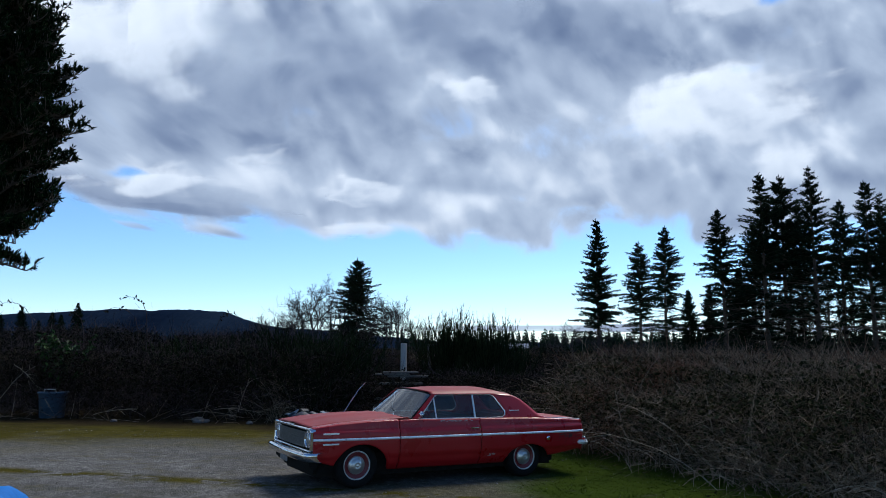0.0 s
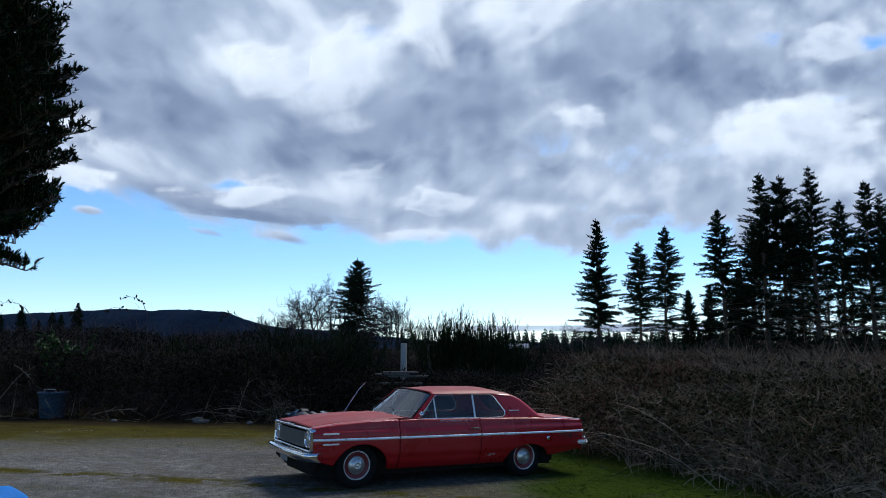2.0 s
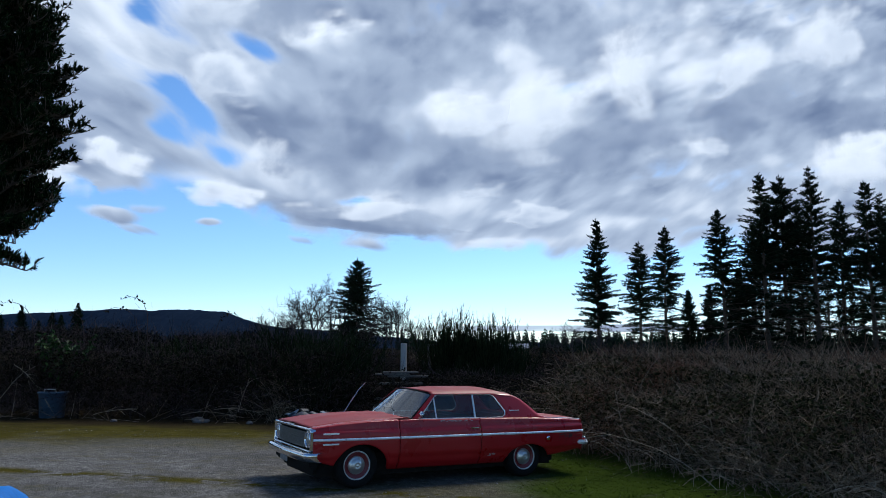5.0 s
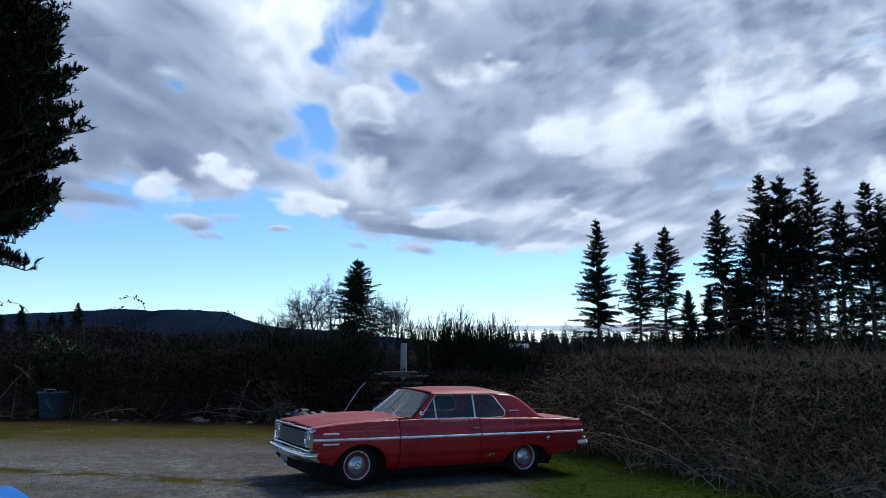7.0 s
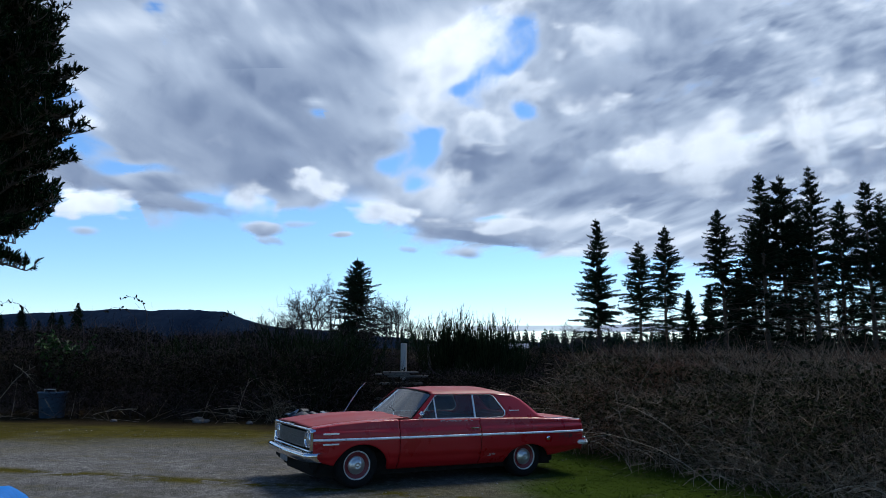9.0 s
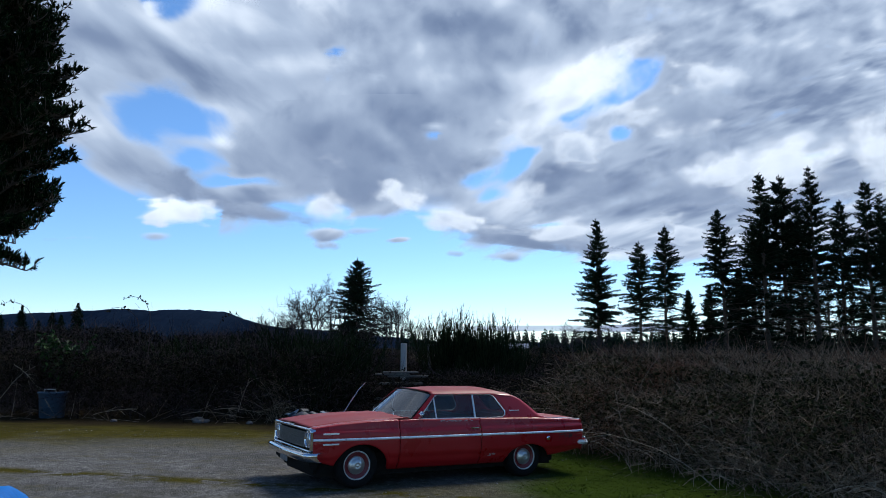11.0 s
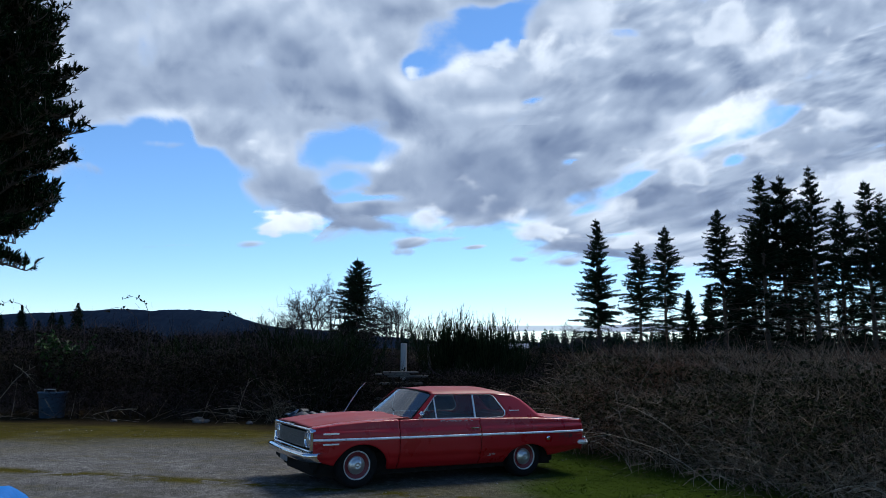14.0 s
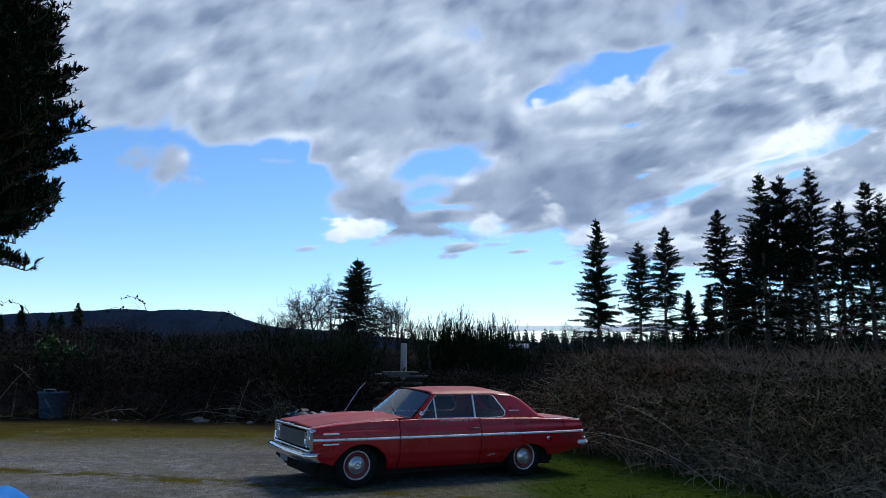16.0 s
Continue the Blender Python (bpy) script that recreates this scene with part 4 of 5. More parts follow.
M_SEAT = surface("dark_vinyl", (0.014, 0.004, 0.005), (0.034, 0.009, 0.011), 6, 0.55, bump=0.1)
M_DASH = surface("dash_plastic", (0.02, 0.012, 0.012), (0.05, 0.03, 0.03), 6, 0.6, bump=0.1)
M_PLATE = surface("weathered_plate", (0.10, 0.10, 0.11), (0.22, 0.22, 0.23), 14, 0.6, bump=0.1)
M_RUST = surface("scraped_primer", (0.20, 0.10, 0.09), (0.50, 0.40, 0.38), 30, 0.8, bump=0.2)
M_STAIN = surface("dull_grime", (0.05, 0.018, 0.015), (0.14, 0.045, 0.035), 12, 0.75, bump=0.1)
M_LENS_RED = surface("tail_lens", (0.25, 0.008, 0.006), (0.4, 0.02, 0.015), 9, 0.2, bump=0.05)


def glass_material(name, tint, ior=1.5, rough=0.02, dust=0.05):
    m, n, l, b = nodes_of(name)
    n.remove(b)
    tr = n.new("ShaderNodeBsdfTransparent")
    tr.inputs["Color"].default_value = (*tint, 1)
    gl = n.new("ShaderNodeBsdfGlossy")
    co = n.new("ShaderNodeTexCoord").outputs["Object"]
    dirt = noise_tex(n, l, co, 5, 4, 0.6)
    l.new(maths(n, l, "ADD", maths(n, l, "MULTIPLY", dirt, 0.12), rough), gl.inputs["Roughness"])
    fr = n.new("ShaderNodeFresnel")
    fr.inputs["IOR"].default_value = ior
    mx = n.new("ShaderNodeMixShader")
    l.new(fr.outputs[0], mx.inputs[0])
    l.new(tr.outputs[0], mx.inputs[1])
    l.new(gl.outputs[0], mx.inputs[2])
    film = n.new("ShaderNodeBsdfDiffuse")
    film.inputs["Color"].default_value = (0.55, 0.55, 0.55, 1)
    dm = n.new("ShaderNodeMixShader")
    l.new(maths(n, l, "MULTIPLY", dirt, dust), dm.inputs[0])
    l.new(mx.outputs[0], dm.inputs[1])
    l.new(film.outputs[0], dm.inputs[2])
    l.new(dm.outputs[0], n["Material Output"].inputs["Surface"])
    return m


M_GLASS = glass_material("side_glass", (0.42, 0.46, 0.46), 1.5)
M_SCREEN = glass_material("windscreen_glass", (0.20, 0.25, 0.28), 2.3, 0.01, 0.03)
M_LAMP = surface("headlamp_glass", (0.22, 0.23, 0.24), (0.42, 0.43, 0.44), 40, 0.10, 0.5, bump=0.15, bump_scale=150, coat=0.6)


SHOULDER = [(-2.42, 0.815), (-2.06, 0.84), (-1.42, 0.865), (-0.42, 0.88), (0.46, 0.892), (0.85, 0.886), (1.27, 0.873), (1.68, 0.845), (2.07, 0.795)]
HALF = [(-2.44, 0.80), (-2.1, 0.835), (-1.5, 0.855), (1.3, 0.855), (1.8, 0.835), (2.08, 0.80)]
TUCK = [(0.15, 0.15), (0.25, 0.105), (0.31, 0.050), (0.405, 0.024), (0.43, 0.0), (0.60, 0.0), (0.70, 0.004), (0.752, 0.012), (0.772, 0.040), (0.82, 0.046), (0.90, 0.062)]


def shoulder(x):
    return lerp_table(SHOULDER, x)


def half(x):
    return lerp_table(HALF, x)


def sill(x):
    z = 0.225
    if x > 1.72:
        z = 0.30 + 0.10 * (x - 1.72) / 0.36
    if x < -1.70:
        z = 0.29 + 0.10 * (-1.70 - x) / 0.72
    for c, a, top in ((1.385, 0.395, 0.585), (-1.345, 0.41, 0.485)):
        d = abs(x - c) / a
        if d < 1:
            z = max(z, 0.20 + (top - 0.20) * (1 - d ** 2.1) ** (1 / 2.1))
    return z


def grid_mesh(rows, flip=False):
    """A bmesh skin over rows of points."""
    bm = bmesh.new()
    vs = [[bm.verts.new(p) for p in r] for r in rows]
    for a, b2 in zip(vs, vs[1:]):
        for k in range(len(a) - 1):
            q = (a[k], a[k + 1], b2[k + 1], b2[k])
            try:
                bm.faces.new(q[::-1] if flip else q)
            except ValueError:
                pass
    return bm


def stations(x0, x1, gap=0.03):
    n = max(2, int(abs(x1 - x0) / gap))
    return [x0 + (x1 - x0) * k / n for k in range(n + 1)]


def solid(ob, t=0.012):
    s = ob.modifiers.new("thick", "SOLIDIFY")
    s.thickness, s.offset = t, -1
    return ob


def side_panel(x0, x1, sgn, inner):
    rows = []
    for x in stations(x0, x1, 0.022):
        z0, z1, w = sill(x), shoulder(x), half(x)
        r = [(x, sgn * (w - lerp_table(TUCK, z0 + (z1 - z0) * k / 22)), z0 + (z1 - z0) * k / 22) for k in range(23)]
        if inner is None:
            r += [(x, sgn * (w - 0.085), z1 + 0.004), (x, sgn * (w - 0.10), z1 + 0.002), (x, sgn * (w - 0.11), z1 - 0.05)]
        else:
            r += [(x, sgn * (w - 0.075), z1 + 0.008), (x, sgn * (w - 0.10), z1 + 0.013), (x, sgn * inner(x), z1 + 0.016)]
        rows.append(r)
    return grid_mesh(rows, sgn < 0)


def rod(points, r0, r1=None, sides=6):
    t = Twigs()
    t.tube([Vector(p) for p in points], r0, r0 if r1 is None else r1, sides)
    bm = bmesh.new()
    vs = [bm.verts.new(p) for p in t.v]
    for f in t.f:
        bm.faces.new([vs[k] for k in f])
    bm.faces.new(vs[:sides][::-1])
    bm.faces.new(vs[-sides:])
    return bm


def block(x0, x1, y0, y1, z0, z1, bev=0.01, seg=2):
    bm = bmesh.new()
    bmesh.ops.create_cube(bm, size=1)
    for v in bm.verts:
        v.co = Vector(((x0 + x1) / 2 + v.co.x * (x1 - x0), (y0 + y1) / 2 + v.co.y * (y1 - y0), (z0 + z1) / 2 + v.co.z * (z1 - z0)))
    if bev:
        bmesh.ops.bevel(bm, geom=bm.edges[:], offset=bev, segments=seg, affect="EDGES")
    return bm


def lathe(profile, n=36):
    """Turns (radius, y) pairs about the y axis."""
    bm = bmesh.new()
    rings = []
    for r, y in profile:
        rings.append([bm.verts.new((r * math.cos(2 * math.pi * k / n), y, r * math.sin(2 * math.pi * k / n))) for k in range(n)] if r > 1e-5 else [bm.verts.new((0, y, 0))])
    for a, b2 in zip(rings, rings[1:]):
        for k in range(n):
            if len(a) == 1:
                bm.faces.new((a[0], b2[k], b2[(k + 1) % n]))
            elif len(b2) == 1:
                bm.faces.new((a[k], b2[0], a[(k + 1) % n]))
            else:
                bm.faces.new((a[k], b2[k], b2[(k + 1) % n], a[(k + 1) % n]))
    bmesh.ops.recalc_face_normals(bm, faces=bm.faces[:])
    return bm


def side_y(z):
    """Half width of the glasshouse at that height."""
    return 0.748 - (z - 0.885) * 0.38


def build_wheel(car, x, y, z, turn):
    tyre = part("wheel", lathe([(0.160, -0.02), (0.178, -0.002), (0.200, 0.012), (0.225, 0.026), (0.255, 0.030), (0.285, 0.018), (0.303, -0.02), (0.307, -0.06), (0.307, -0.11), (0.300, -0.15), (0.27, -0.175), (0.17, -0.17)], 48), M_RUBBER, car, "black worn tyre with a thin white ring", True)
    tyre.matrix_basis = pose(x, y, z, 0, 0, turn)
    part("whitewall_ring", lathe([(0.176, 0.000), (0.178, 0.008), (0.190, 0.016), (0.193, 0.010)], 48), M_WHITEWALL, tyre, "", True)
    part("rim", lathe([(0.172, -0.03), (0.174, 0.002), (0.164, -0.004), (0.150, -0.022), (0.120, -0.026), (0.0, -0.03)], 40), M_STEEL, tyre, "dark red painted steel rim", True)
    part("hubcap", lathe([(0.122, -0.02), (0.120, -0.008), (0.110, 0.004), (0.100, 0.006), (0.092, 0.012), (0.075, 0.028), (0.050, 0.040), (0.028, 0.044), (0.026, 0.040), (0.020, 0.046), (0.0, 0.047)], 40), M_HUB, tyre, "domed chrome hubcap", True)


def build_car():
    car = thing("car", "faded red two-door sixties coupe with chrome trim, parked on gravel", "car", m=pose(-0.296, 11.57, 0.0, 0, -1.45, 210.0) @ Matrix.Diagonal((1.015, 1.0, 1.0, 1)))
    hood_in = lambda x: 0.66 - 0.03 * max(0, x - 1.4)
    for sgn, nm in ((1, "left"), (-1, "right")):
        solid(part("front_fender", side_panel(0.838, 2.06, sgn, hood_in), M_PAINT, car, "", True))
        door = solid(part("door", side_panel(-0.478, 0.828, sgn, None), M_PAINT, car, "", True))
        quarter = solid(part("rear_quarter_panel", side_panel(-2.42, -0.488, sgn, lambda x: 0.70 if x < -1.6 else 0.735), M_PAINT, car, "", True))
        # bright side strip, in one length a panel
        for owner, a, b2 in ((car, 0.842, 2.065), (door, -0.474, 0.824), (quarter, -2.43, -0.492)):
            xs = stations(a, b2, 0.1)
            part("side_trim", grid_mesh([[(x, sgn * (half(x) + o), 0.655 + dz) for o, dz in ((-0.004, -0.017), (0.007, -0.014), (0.011, 0.0), (0.007, 0.014), (-0.004, 0.017))] for x in xs], sgn < 0), M_TRIM, owner, "bright metal strip", True)
        # handle
        h = part("door_handle", block(-0.44, -0.30, sgn * 0.835, sgn * 0.862, 0.747, 0.765, 0.006), M_CHROME, door, "dark tarnished handle")
        part("push_button", block(-0.475, -0.445, sgn * 0.83, sgn * 0.858, 0.742, 0.77, 0.006), M_CHROME, h)
        for z in (0.735, 0.60):
            part("fender_badge", block(1.72, 1.94, sgn * (half(1.8) - 0.012), sgn * (half(1.8) + 0.012), z - 0.011, z + 0.009, 0.004), M_TRIM, car, "slim chrome ornament")
        # pillar behind the side glass, and its lettering as a bar
        zs = [0.868 + (1.225 - 0.868) * k / 14 for k in range(15)]
        front = [(0.87, -0.905), (0.93, -0.965), (0.975, -0.975), (1.10, -0.89), (1.195, -0.825), (1.23, -0.76)]
        rear = [(0.87, -1.76), (0.895, -1.66), (0.93, -1.595), (1.07, -1.43), (1.15, -1.32), (1.20, -1.21), (1.23, -1.09)]
        rows = []
        for z in zs:
            a, b2 = lerp_table(front, z), lerp_table(rear, z)
            rows.append([(a + (b2 - a) * u / 8, sgn * (side_y(z) - 0.018 * (u / 8) ** 2 * (1 + (0.06 if u == 8 else 0))), z) for u in range(9)])
        solid(part("rear_pillar", grid_mesh(rows, sgn < 0), M_PAINT, car, "", True), 0.03)
        part("pillar_badge", block(-1.245, -1.06, sgn * (side_y(0.985) - 0.012), sgn * (side_y(0.985) + 0.006), 0.977, 0.991, 0.003), M_TRIM, car, "chrome script plate")
        # glass and its bright frames
        w0, w1, w2 = 0.215, -0.43, -0.45
        outer = [(0.50, 0.892), (0.27, 1.13), (0.205, 1.195), (0.15, 1.222), (-0.44, 1.226), (-0.76, 1.222), (-0.825, 1.19), (-0.975, 0.975), (-0.965, 0.93), (-0.905, 0.888)]
        win = part("window_trim", rod([(x, sgn * (side_y(z) + 0.006), z) for x, z in outer] + [(0.50, sgn * (side_y(0.892) + 0.006), 0.892)], 0.0095, None, 6), M_TRIM, car, "bright metal window surround", True)
        part("vent_post", rod([(w0, sgn * side_y(0.89), 0.89), (w0, sgn * side_y(1.20), 1.20)], 0.010), M_TRIM, win)
        part("window_post", rod([(w1 - 0.005, sgn * side_y(0.89), 0.89), (w1 - 0.02, sgn * side_y(1.222), 1.222)], 0.014), M_TRIM, win)
        for nm2, poly in (("vent_window", [(0.49, 0.893), (w0, 0.893), (w0, 1.185)]),
                          ("door_window", [(w0, 0.893), (w1, 0.893), (w1 - 0.015, 1.222), (0.15, 1.220), (w0, 1.19)]),
                          ("quarter_window", [(w2, 0.893), (-0.905, 0.893), (-0.97, 0.96), (-0.82, 1.19), (-0.76, 1.22), (w2, 1.222)])):
            bm = bmesh.new()
            bm.faces.new([bm.verts.new((x, sgn * (side_y(z) - 0.006), z)) for x, z in poly])
            g = part(nm2, bm, M_GLASS, car, "clear glass")
            g.visible_shadow = False
        # front pillar
        solid(part("front_pillar", grid_mesh([[(0.60 - 0.36 * k / 8, sgn * (0.728 - 0.115 * k / 8), 0.885 + 0.335 * k / 8), (0.525 - 0.345 * k / 8, sgn * (side_y(0.885 + 0.335 * k / 8) + 0.001), 0.885 + 0.335 * k / 8)] for k in range(9)], sgn > 0), M_PAINT, car), 0.02)
        build = [(1.42, 0.302, 0.0), (-1.315, 0.292, 0.0)]
        for x, z, tn in build:
            build_wheel(car, x, sgn * 0.745, z, tn + (0 if sgn > 0 else 180))
        # tail lamp and its bezel
        part("tail_lamp", block(-2.445, -2.41, sgn * 0.50, sgn * 0.74, 0.60, 0.72, 0.02), M_LENS_RED, car, "red tail lamp")
    # fuel filler and old scrapes on the near flank
    cap = part("fuel_cap", lathe([(0.0, 0.012), (0.018, 0.012), (0.03, 0.008), (0.034, 0.0)], 24), M_CHROME, car, "round chrome fuel cap", True)
    cap.matrix_basis = pose(-1.71, half(-1.71), 0.565)
    rng = random.Random(9)

    def scrape(name, x0, x1, z0, z1, material, label, n):
        bm = bmesh.new()
        for _ in range(n):
            cx, cz = rng.uniform(x0, x1), rng.uniform(z0, z1)
            a, b2 = rng.uniform(0.012, 0.035), rng.uniform(0.004, 0.010)
            bm.faces.new([bm.verts.new((cx + a * math.cos(w) * rng.uniform(0.6, 1.2), half(cx) + 0.0028 - lerp_table(TUCK, cz + b2 * math.sin(w)), cz + b2 * math.sin(w) * rng.uniform(0.6, 1.2))) for w in (0, 0.8, 1.6, 2.4, 3.2, 4.0, 4.8, 5.6)][::-1])
        part(name, bm, material, car, label)

    scrape("paint_chip", -0.72, -0.60, 0.345, 0.375, M_RUST, "pale scraped patch", 7)
    scrape("paint_chip", -0.35, 0.18, 0.855, 0.872, M_RUST, "flaked paint under the window", 30)
    scrape("grime_stain", -2.30, -1.92, 0.56, 0.625, M_STAIN, "dull brown patch by the tail", 40)
    # hood, with a raised middle
    rows = []
    for x in stations(0.70, 2.065, 0.05):
        e = hood_in(x) - 0.004
        rows.append([(x + 0.02 * (1 - abs(k) / 10) * step(1.6, 2.06, x), e * k / 10, shoulder(x) + 0.016 + 0.028 * (1 - (abs(k) / 10) ** 2.4) * (1 - 0.5 * step(1.5, 2.06, x)) + (0.012 * (1 - step(0.0, 0.30, abs(k) / 10)))) for k in range(-10, 11)])
    solid(part("hood", grid_mesh(rows), M_PAINT_TOP, car, "sun-faded red hood", True), -0.01)
    part("cowl", grid_mesh([[(x, 0.735 * k / 8, 0.905 - (0.06 if x < 0.55 else 0) + 0.012 * (1 - (k / 8) ** 2)) for k in range(-8, 9)] for x in (0.50, 0.56, 0.64, 0.70)]), M_PAINT, car, "", True)
    # windscreen, curved in plan
    rows = [[(0.605 + 0.15 * (1 - (k / 10) ** 2) - (0.38 + 0.05 * (1 - (k / 10) ** 2)) * v / 6, (0.715 - 0.12 * v / 6) * k / 10, 0.902 + 0.012 * (1 - (k / 10) ** 2) + (0.325 + 0.042 * (1 - (k / 10) ** 2)) * v / 6) for k in range(-10, 11)] for v in range(7)]
    ws = part("windscreen", grid_mesh(rows), M_SCREEN, car, "dusty windscreen reflecting the sky", True)
    ws.visible_shadow = False
    part("windscreen_gasket", rod(rows[0] + [r[-1] for r in rows[1:]] + rows[-1][::-1] + [r[0] for r in rows[::-1][1:]], 0.010), M_RUBBER, car, "black rubber seal")
    for y0, dy in ((0.10, 0.30), (-0.52, 0.22)):
        wp = part("wiper", rod([(0.735, y0 + dy, 0.915), (0.70, y0 + dy * 0.8, 0.935), (0.62, y0, 1.005)], 0.008, 0.005), M_CHROME, car, "thin metal wiper")
        part("blade", rod([(0.665, y0 - 0.14, 0.985), (0.625, y0, 1.012), (0.66, y0 + 0.16, 0.985)], 0.007), M_RUBBER, wp, "black rubber")
    # roof
    rows = []
    for x in stations(0.235, -1.165, 0.05):
        u = (0.235 - x) / 1.40
        lift = step(0, 0.30, u) * (1 - 0.9 * step(0.72, 1.06, u))
        r = []
        for k in range(-14, 15):
            a = abs(k) / 14
            y = 0.628 * k / 14
            edge = 1.224 + (0.034 * (1 - step(0.84, 1.0, a))) - 0.040 * step(0.74, 1.04, u)
            r.append((x + 0.05 * (1 - a * a) * (1 - step(0, 0.12, u)), y, edge + (0.030 + 0.030 * lift) * (1 - a ** 2.2)))
        rows.append(r)
    solid(part("roof", grid_mesh(rows, True), M_PAINT_TOP, car, "sun-faded red roof", True), -0.012)
    for sgn in (1, -1):
        part("drip_rail", rod([(x, sgn * 0.634, 1.232) for x in (0.20, -0.2, -0.5, -0.8)], 0.008), M_PAINT, car)
    # rear glass, deck and tail
    rows = [[(-1.165 - 0.435 * v / 6 - 0.05 * (1 - (k / 8) ** 2) * (v / 6), (0.585 + 0.09 * v / 6) * k / 8, 1.208 + 0.028 * (1 - (k / 8) ** 2) * (1 - v / 6) - 0.318 * (v / 6)) for k in range(-8, 9)] for v in range(7)]
    rg = part("rear_window", grid_mesh(rows, True), M_GLASS, car, "curved rear glass", True)
    rg.visible_shadow = False
    rows = [[(x, 0.695 * k / 8, shoulder(x) + 0.016 + 0.016 * (1 - (k / 8) ** 2)) for k in range(-8, 9)] for x in stations(-1.60, -2.42, 0.06)]
    solid(part("trunk_lid", grid_mesh(rows, True), M_PAINT_TOP, car, "", True), -0.01)
    part("deck_trim", rod([(-1.28, 0.60, 1.165), (-1.58, 0.672, 0.925), (-1.66, 0.70, 0.892)] + [(x, 0.725, shoulder(x) + 0.018) for x in (-1.75, -2.0, -2.2, -2.42)], 0.006), M_TRIM, car, "fine bright edge strip")
    rows = [[(-2.43 + 0.02 * (k / 8) ** 2, 0.775 * k / 8, z) for k in range(-8, 9)] for z in (0.36, 0.5, 0.65, 0.80, 0.825)]
    solid(part("tail_panel", grid_mesh(rows, True), M_PAINT, car), 0.01)
    # front: bright frame, mesh grille, round lamps
    fx = 2.075
    ring = []
    for cy, cz, a0 in ((0.735, 0.755, 0), (-0.735, 0.755, 90), (-0.735, 0.535, 180), (0.735, 0.535, 270)):
        for k in range(6):
            w = radians(a0 + 18 * k)
            ring.append((cy + 0.045 * math.cos(w), cz + 0.045 * math.sin(w)))
    rows = []
    for y, z in ring + ring[:1]:
        s = 0.955
        yi, zi = y * s, 0.645 + (z - 0.645) * 0.80
        bow = 0.035 * (1 - (y / 0.78) ** 2)
        rows.append([(fx - 0.05 + bow, y, z), (fx + 0.012 + bow, y, z), (fx + 0.022 + bow, y * 0.985, 0.645 + (z - 0.645) * 0.94), (fx + 0.012 + bow, yi, zi), (fx - 0.04 + bow, yi, zi)])
    gf = part("grille_frame", grid_mesh(rows), M_CHROME, car, "bright rounded grille surround", True)
    part("grille_backing", block(fx - 0.10, fx - 0.035, -0.76, 0.76, 0.50, 0.79, 0.02), M_UNDER, car)
    bm = bmesh.new()
    for k in range(49):
        y = -0.53 + 1.06 * k / 48
        bow = 0.035 * (1 - (y / 0.78) ** 2)
        bmesh.ops.create_cube(bm, size=1, matrix=Matrix.LocRotScale((fx - 0.012 + bow, y, 0.645), None, (0.012, 0.006, 0.20)))
    part("grille", bm, M_GRILLE, car, "fine upright grille bars")
    for k in range(7):
        z = 0.56 + 0.17 * k / 6
        part("grille_bar", rod([(fx - 0.010 + 0.035 * (1 - (y / 0.78) ** 2), y, z) for y in (-0.53, -0.27, 0, 0.27, 0.53)], 0.004, None, 4), M_GRILLE, gf)
    for sgn in (1, -1):
        lamp = part("headlight", lathe([(0.0, 0.020), (0.04, 0.017), (0.07, 0.008), (0.084, -0.004), (0.084, -0.05)], 32), M_LAMP, car, "round glass headlight", True)
        lamp.matrix_basis = pose(fx + 0.0, sgn * 0.635, 0.652, 0, 0, -90)
        part("bezel", lathe([(0.086, -0.03), (0.088, 0.012), (0.098, 0.020), (0.108, 0.012), (0.110, -0.03)], 32), M_CHROME, lamp, "chrome ring", True)
    part("nose_letters", block(fx + 0.035, fx + 0.045, -0.16, 0.16, 0.806, 0.818, 0.003), M_TRIM, car, "small bright plate on the hood's edge")
    # bumpers
    def bumper(x, sgn, z, halfw, wrap):
        rows = []
        for k in range(-16, 17):
            a = k / 16
            bx = x + sgn * (0.055 * (1 - a * a) - wrap * max(0, abs(a) - 0.88) / 0.12)
            y = halfw * a
            rows.append([(bx - sgn * 0.05, y, z - 0.062), (bx - sgn * 0.025, y, z - 0.058), (bx + sgn * 0.004, y, z - 0.03), (bx + sgn * 0.022, y, z + 0.004), (bx + sgn * 0.026, y, z + 0.026), (bx + sgn * 0.012, y, z + 0.05), (bx - sgn * 0.05, y, z + 0.056)])
        return grid_mesh(rows, sgn < 0)
    solid(part("front_bumper", bumper(2.135, 1, 0.437, 0.875, 0.13), M_CHROME, car, "chrome front bumper", True), 0.004)
    solid(part("rear_bumper", bumper(-2.475, -1, 0.505, 0.90, 0.10), M_CHROME, car, "chrome rear bumper", True), 0.004)
    for sgn in (1, -1):
        part("bumper_tip", block(-2.475, -2.27, min(sgn * 0.835, sgn * 0.892), max(sgn * 0.835, sgn * 0.892), 0.452, 0.518, 0.022, 3), M_TRIM, car, "bright wrapped end of the rear bumper", True)
    part("front_valance", block(1.95, 2.07, -0.74, 0.74, 0.27, 0.40, 0.03), M_UNDER, car)
    part("licence_plate", block(2.165, 2.172, -0.19, 0.11, 0.31, 0.45, 0.004), M_PLATE, car, "blank weathered plate")
    # underbody, wheel wells, cabin
    part("underbody", block(-1.95, 1.98, -0.66, 0.66, 0.15, 0.50, 0.05), M_UNDER, car)
    part("engine_bay", block(0.75, 1.98, -0.64, 0.64, 0.45, 0.78, 0.03), M_UNDER, car)
    part("trunk_well", block(-2.36, -1.62, -0.70, 0.70, 0.45, 0.78, 0.03), M_UNDER, car)
